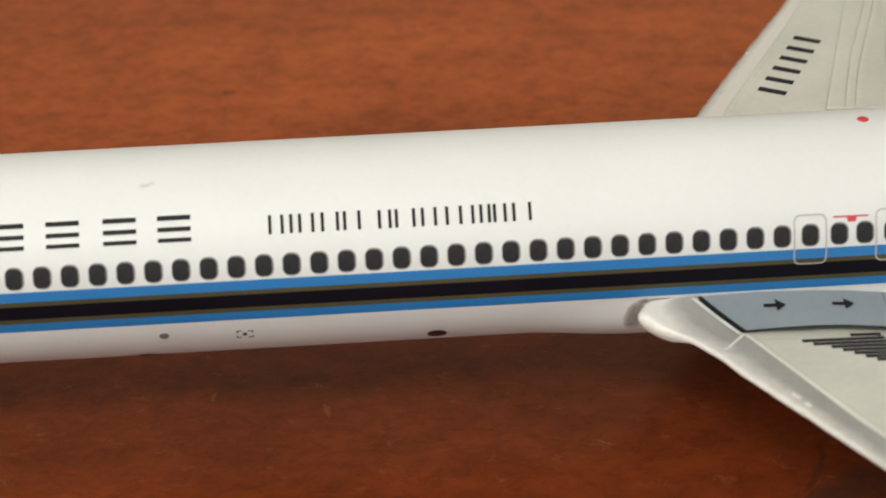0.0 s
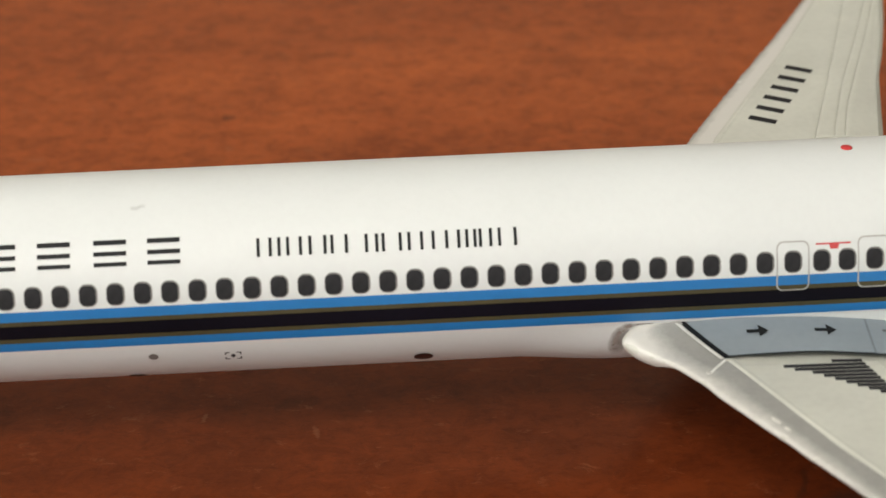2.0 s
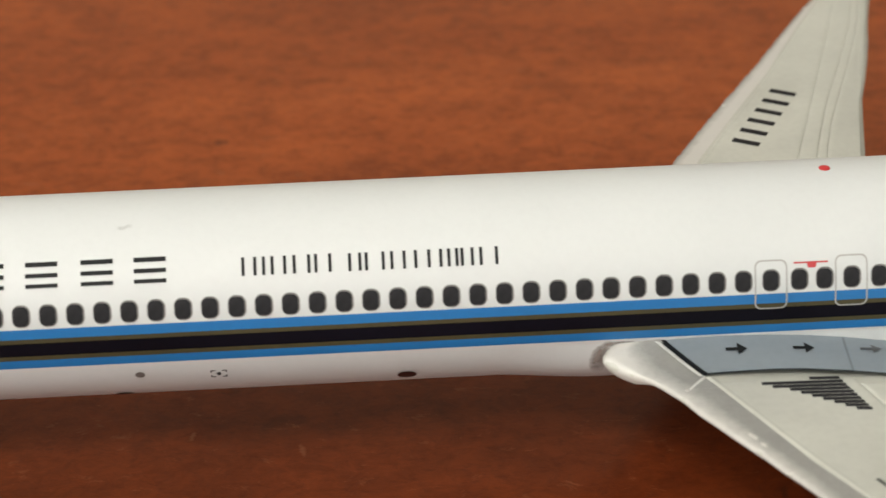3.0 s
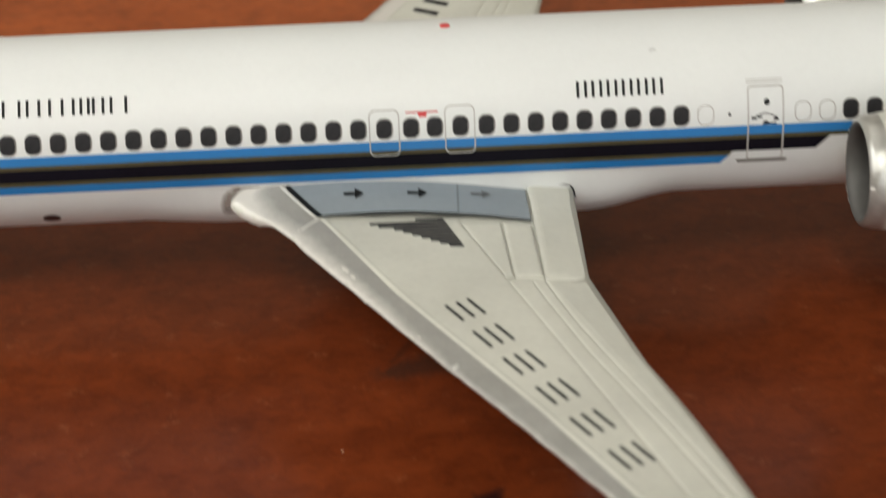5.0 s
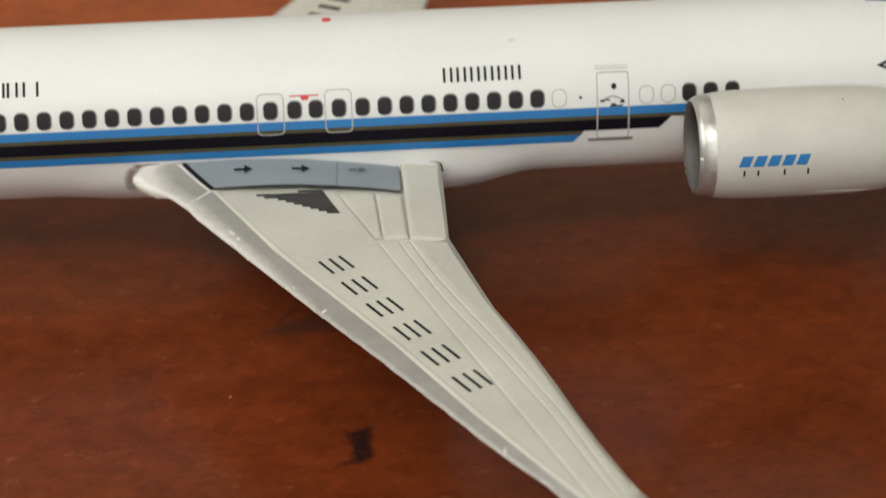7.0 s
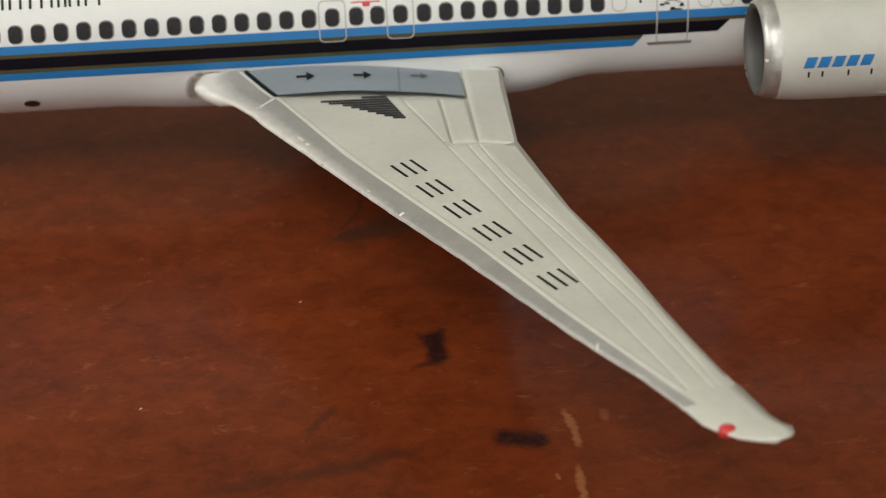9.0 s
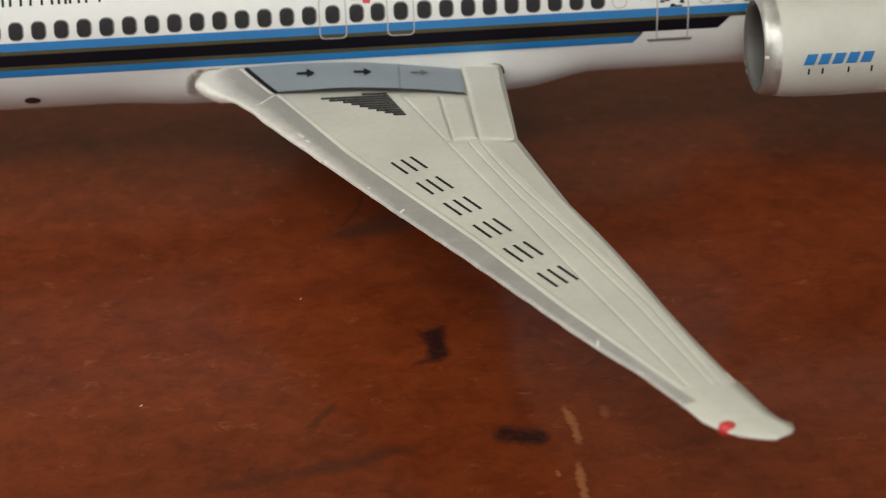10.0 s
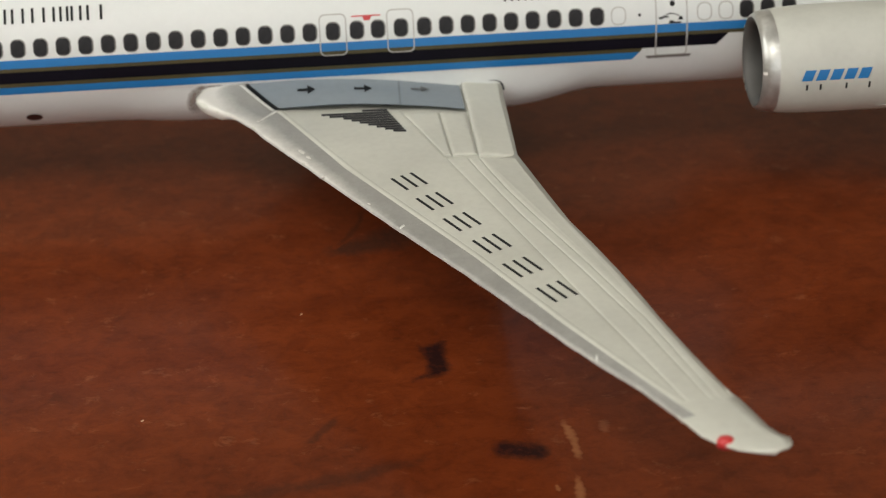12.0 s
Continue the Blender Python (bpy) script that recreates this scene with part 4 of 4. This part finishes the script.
# ---- belly fairing between the wings ----
def fairing_radius(x, a):
    """Radius of the belly fairing at x, a: the angle under the horizontal in degrees."""
    swell = 0.085 * smooth((x + 5.4) / 2.4) + 0.08 * smooth((x + 1.0) / 3.5)
    swell *= 1 - smooth((x - 4.0) / 2.1)
    fade = smooth((a - 12) / 28) * smooth((168 - a) / 28)
    fade *= 1.3 - 0.8 * smooth((min(a, 180 - a) - 46) / 44)   # boxy flanks, flatter underneath
    return R - 0.012 + (swell + 0.03 * smooth(swell / 0.13)) * fade

def belly_fairing():
    """A shell that swells out of the lower fuselage round the wing roots."""
    rings = []
    for i in range(81):
        x = -5.4 + 12.2 * i / 80
        ring = []
        for k in range(41):
            a = 12 + 156 * k / 40
            r = fairing_radius(x, a)
            ring.append(pt(x, -r * math.cos(radians(a)), belly_lift(x, -r * math.sin(radians(a)))))
        rings.append(ring)
    bm = bmesh.new()
    loft(bm, rings, close=False, cap=(False, False))
    part("belly_fairing", bm, WHITE, PLANE, "white smooth belly fairing", smooth=True)

def root_shade(side):
    """Shade in the gap round the wing root's front, painted as a soft crescent."""
    mid = table_of((0.0, -2.45), (0.2, -2.72), (0.4, -2.96), (0.6, -3.10), (0.8, -3.13), (1.0, -3.10))
    high = table_of((0.0, -0.52), (0.2, -0.525), (0.4, -0.57), (0.6, -0.75), (0.8, -0.98), (1.0, -1.22))
    wide = table_of((0.0, 0.01), (0.25, 0.03), (0.5, 0.11), (0.75, 0.15), (1.0, 0.10))
    bm = bmesh.new()
    layer = bm.verts.layers.float_color.new("soft")
    rows = []
    for i in range(31):
        f = i / 30
        tx, tz = mid(f + 0.02) - mid(f - 0.02), high(f + 0.02) - high(f - 0.02)
        l = math.hypot(tx, tz) or 1
        row = []
        for k in range(9):
            v = k / 4 - 1
            x, z = mid(f) - tz / l * wide(f) * v * 1.3, high(f) + tx / l * wide(f) * v * 1.3
            a = math.degrees(math.asin(min(0.999, -z / R)))
            r = max(R, fairing_radius(x, a)) + 0.012
            vert = bm.verts.new(pt(x, side * r * math.cos(radians(a)), -r * math.sin(radians(a))))
            q = (1 - v * v) ** 0.7 * min(1.0, 6 * (1.04 - f))
            vert[layer] = (q, q, q, 1)
            row.append(vert)
        rows.append(row)
    for p, q in zip(rows, rows[1:]):
        for k in range(8):
            bm.faces.new((p[k], p[k + 1], q[k + 1], q[k]))
    part("root_shade", bm, GAP_SHADE, PLANE, "grey crescent of painted shade in the gap round the wing root", smooth=True)

root_shade(-1)
belly_fairing()

# ---- engines ----
def engine(side):
    yc, zc, r, aft = 3.72, 0.22, 1.155, (0.28 if side > 0 else 0.0)
    nac = None
    def ring(x, rad, n=64, dz=0.0):
        return [pt(x + aft, side * yc + rad * math.cos(2 * math.pi * i / n), zc + dz + rad * math.sin(2 * math.pi * i / n)) for i in range(n)]
    bm = bmesh.new()
    outer = [(9.19, 1.09), (9.34, 1.115), (9.7, 1.14), (10.4, r), (11.6, r), (12.2, 1.14), (12.8, 1.09), (13.1, 1.04)]
    loft(bm, [ring(x, q) for x, q in outer], cap=(False, False))
    nac = part("engine", bm, NACELLE, PLANE, "light grey engine nacelle", smooth=True)
    lip = [(9.25, 1.096), (9.10, 1.086), (8.97, 1.056), (8.88, 1.005), (8.855, 0.955)]
    bm = bmesh.new()
    loft(bm, [ring(x, q) for x, q in lip], cap=(False, False))
    part("intake_lip", bm, CHROME, nac, "polished metal intake lip", smooth=True)
    bm = bmesh.new()
    loft(bm, [ring(x, q) for x, q in ((8.855, 0.955), (8.86, 0.92), (8.90, 0.875), (8.95, 0.842), (9.02, 0.825), (9.1, 0.82), (9.4, 0.82), (9.9, 0.83))], cap=(False, True))
    part("intake_duct", bm, DUCT, nac, "mid grey intake duct", smooth=True)
    bm = bmesh.new()
    loft(bm, [ring(x, q, 24) for x, q in ((9.55, 0.03), (9.62, 0.12), (9.75, 0.22), (9.88, 0.27))])
    part("spinner", bm, DARK_METAL, nac, "dark grey fan spinner", smooth=True)
    for k in range(18):
        a = 2 * math.pi * k / 18
        bm = bmesh.new()
        c, s = math.cos(a), math.sin(a)
        c2, s2 = math.cos(a + 0.22), math.sin(a + 0.22)
        vs = [bm.verts.new(pt(x + aft, side * yc + rad * cc, zc + rad * ss)) for x, rad, cc, ss in ((9.72, 0.24, c, s), (9.72, 0.81, c, s), (9.84, 0.81, c2, s2), (9.84, 0.24, c2, s2))]
        bm.faces.new(vs)
        part("fan_blade", bm, DARK_METAL, nac)
    bm = bmesh.new()
    loft(bm, [ring(x, q) for x, q in ((13.1, 1.035), (13.9, 0.93), (14.6, 0.80), (14.6, 0.76), (13.9, 0.72))], cap=(False, True))
    part("exhaust", bm, DARK_METAL, nac, "dark metal exhaust nozzle", smooth=True)
    # pylon
    bm = bmesh.new()
    rings = []
    for f in (0, 0.5, 1):
        y = 1.6 + (yc - 0.95 - 1.6) * f
        rings.append([pt(x, side * y, zc + 0.25 + z) for x, z in ((10.2, 0), (10.6, 0.14), (12.0, 0.2), (13.6, 0.12), (14.3, 0), (13.6, -0.12), (12.0, -0.2), (10.6, -0.14))])
    loft(bm, rings)
    part("pylon", bm, WHITE, nac, "white engine pylon")
    if side > 0:
        return
    def shell(x, a, off=0.012):
        return pt(x, -yc - (r + off) * math.cos(a), zc + (r + off) * math.sin(a))
    bm = bmesh.new()
    loft(bm, [[pt(x, -yc - q * math.cos(radians(a)), zc + q * math.sin(radians(a))) for x, q in ((8.855, 0.985), (8.865, 1.03), (8.93, 1.066))] for a in (9.0, 10.5, 12.5)], close=False, cap=(False, False))
    part("chip", bm, SPECK_WHITE, nac, "small pale chip on the intake lip")
    # paint knocked off along the rim of the intake
    for a0, a1, q0, q1 in ((168, 176, 0.93, 0.97), (181, 184, 0.93, 0.98), (222, 233, 0.94, 0.985), (238, 246, 0.93, 0.965), (150, 154, 0.94, 0.98)):
        bm = bmesh.new()
        rows = []
        for j in range(6):
            a, pinch = radians(a0 + (a1 - a0) * j / 5), (0.25, 0.8, 1.0, 0.7, 0.9, 0.2)[j]
            rows.append([pt(x - 0.012, -yc - q * math.cos(a), zc + q * math.sin(a)) for x, q in ((8.857, q0), (8.855, (q0 + q1) / 2), (8.872 - 0.012 * (1 - pinch), (q0 + q1) / 2 + (q1 - q0) / 2 * pinch))])
        loft(bm, rows, close=False, cap=(False, False))
        part("chip", bm, NOSE_GREY, nac, "pale chip on the rim of the intake", smooth=True)
    # plain slanted blocks where a name stands, and ticks under them
    for i in range(5):
        x0 = 9.63 + 0.298 * i
        bm = bmesh.new()
        rows = []
        for j in range(5):
            a = radians(1.5 + 11.5 * j / 4)
            rows.append([bm.verts.new(shell(x0 + 0.09 * j / 4 + d, a)) for d in (0, 0.225)])
        for p, q in zip(rows, rows[1:]):
            bm.faces.new((p[0], p[1], q[1], q[0]))
        part("name_block", bm, BLUE, nac, "plain slanted blue block in place of a letter")
    for x in (9.76, 10.05, 10.60, 11.09):
        bm = bmesh.new()
        rows = [[bm.verts.new(shell(x + d, radians(a))) for d in (-0.022, 0.022)] for a in (-2.5, -6, -9.5)]
        for p, q in zip(rows, rows[1:]):
            bm.faces.new((p[0], p[1], q[1], q[0]))
        part("tick_mark", bm, PANE, nac, "short black tick")
    bm = bmesh.new()
    bm.faces.new([bm.verts.new(shell(x, radians(a))) for x, a in ((11.89, 72.5), (11.92, 72.5), (11.94, 70), (11.91, 70))])
    part("tick_mark", bm, PANE, nac, "tiny dark chip")
    bm = bmesh.new()
    loft(bm, [[shell(x, radians(a), 0.02 + o) for a, o in ((-38.4, 0), (-39.2, 0.012), (-40, 0))] for x in (11.36, 11.4, 12.4, 12.45)], close=False, cap=(False, False))
    part("strake", bm, NACELLE, nac, "thin raised seam")

engine(-1)
engine(1)

# ---- tail ----
def tail():
    def foil(chord0, chord1, z, half):
        pts = []
        for k in range(16):
            a = 2 * math.pi * k / 16
            x = (chord0 + chord1) / 2 + (chord1 - chord0) / 2 * math.cos(a)
            pts.append(pt(x, half * math.sin(a) * (0.55 - 0.35 * math.cos(a)), z))
        return pts
    bm = bmesh.new()
    loft(bm, [foil(12.6, 21.5, 1.45, 1.0), foil(12.85, 21.6, 1.86, 0.68), foil(13.6, 21.65, 2.02, 0.33), foil(14.9, 21.9, 2.35, 0.3), foil(16.1, 22.3, 3.2, 0.28), foil(18.7, 24.0, 6.6, 0.22)])
    fin = part("fin", bm, FIN_BLUE, PLANE, "dull blue tail fin", smooth=True)
    bm = bmesh.new()
    rings = []
    for y in (-6.1, -3, 0, 3, 6.1):
        f = abs(y) / 6.1
        x0, x1 = 19.0 + 3.3 * f, 23.2 + 1.4 * f
        rings.append([pt((x0 + x1) / 2 + (x1 - x0) / 2 * math.cos(2 * math.pi * k / 16), y, 6.62 + 0.16 * (1 - 0.5 * f) * math.sin(2 * math.pi * k / 16)) for k in range(16)])
    loft(bm, rings)
    part("tailplane", bm, GREY, PLANE, "light grey tailplane", smooth=True)

tail()

# ---- landing gear ----
def wheel(bm, x, y, r, w):
    prof = [(0.0, -w / 2), (r * 0.82, -w / 2), (r, -w / 4), (r, w / 4), (r * 0.82, w / 2), (0.0, w / 2)]
    loft(bm, [[pt(x + max(q, 0.01) * math.cos(2 * math.pi * i / 24), y + d, -Z0 + r + max(q, 0.01) * math.sin(2 * math.pi * i / 24)) for i in range(24)] for q, d in prof])

def gear(x, y, r, w, gap, top):
    bm = bmesh.new()
    loft(bm, [[pt(x + 0.11 * math.cos(i * math.pi / 6), y + 0.11 * math.sin(i * math.pi / 6), z) for i in range(12)] for z in (top, -Z0 + r)])
    leg = part("gear_leg", bm, SILVER, PLANE, "silver landing gear leg", smooth=True)
    for d in (-gap / 2, gap / 2):
        bm = bmesh.new()
        wheel(bm, x, y + d, r, w)
        part("wheel", bm, RUBBER, leg, "black wheel")
    bm = bmesh.new()
    loft(bm, [[pt(x, y - gap / 2 + (gap * k), -Z0 + r + 0.06 * s) for k in (0, 1)] for s in (1, -1)], close=False, cap=(False, False))
    part("axle", bm, SILVER, leg)

for s in (-1, 1):
    gear(2.55, s * 2.55, 0.52, 0.36, 0.62, -1.1)
gear(-19.3, 0.0, 0.33, 0.2, 0.4, -1.7)
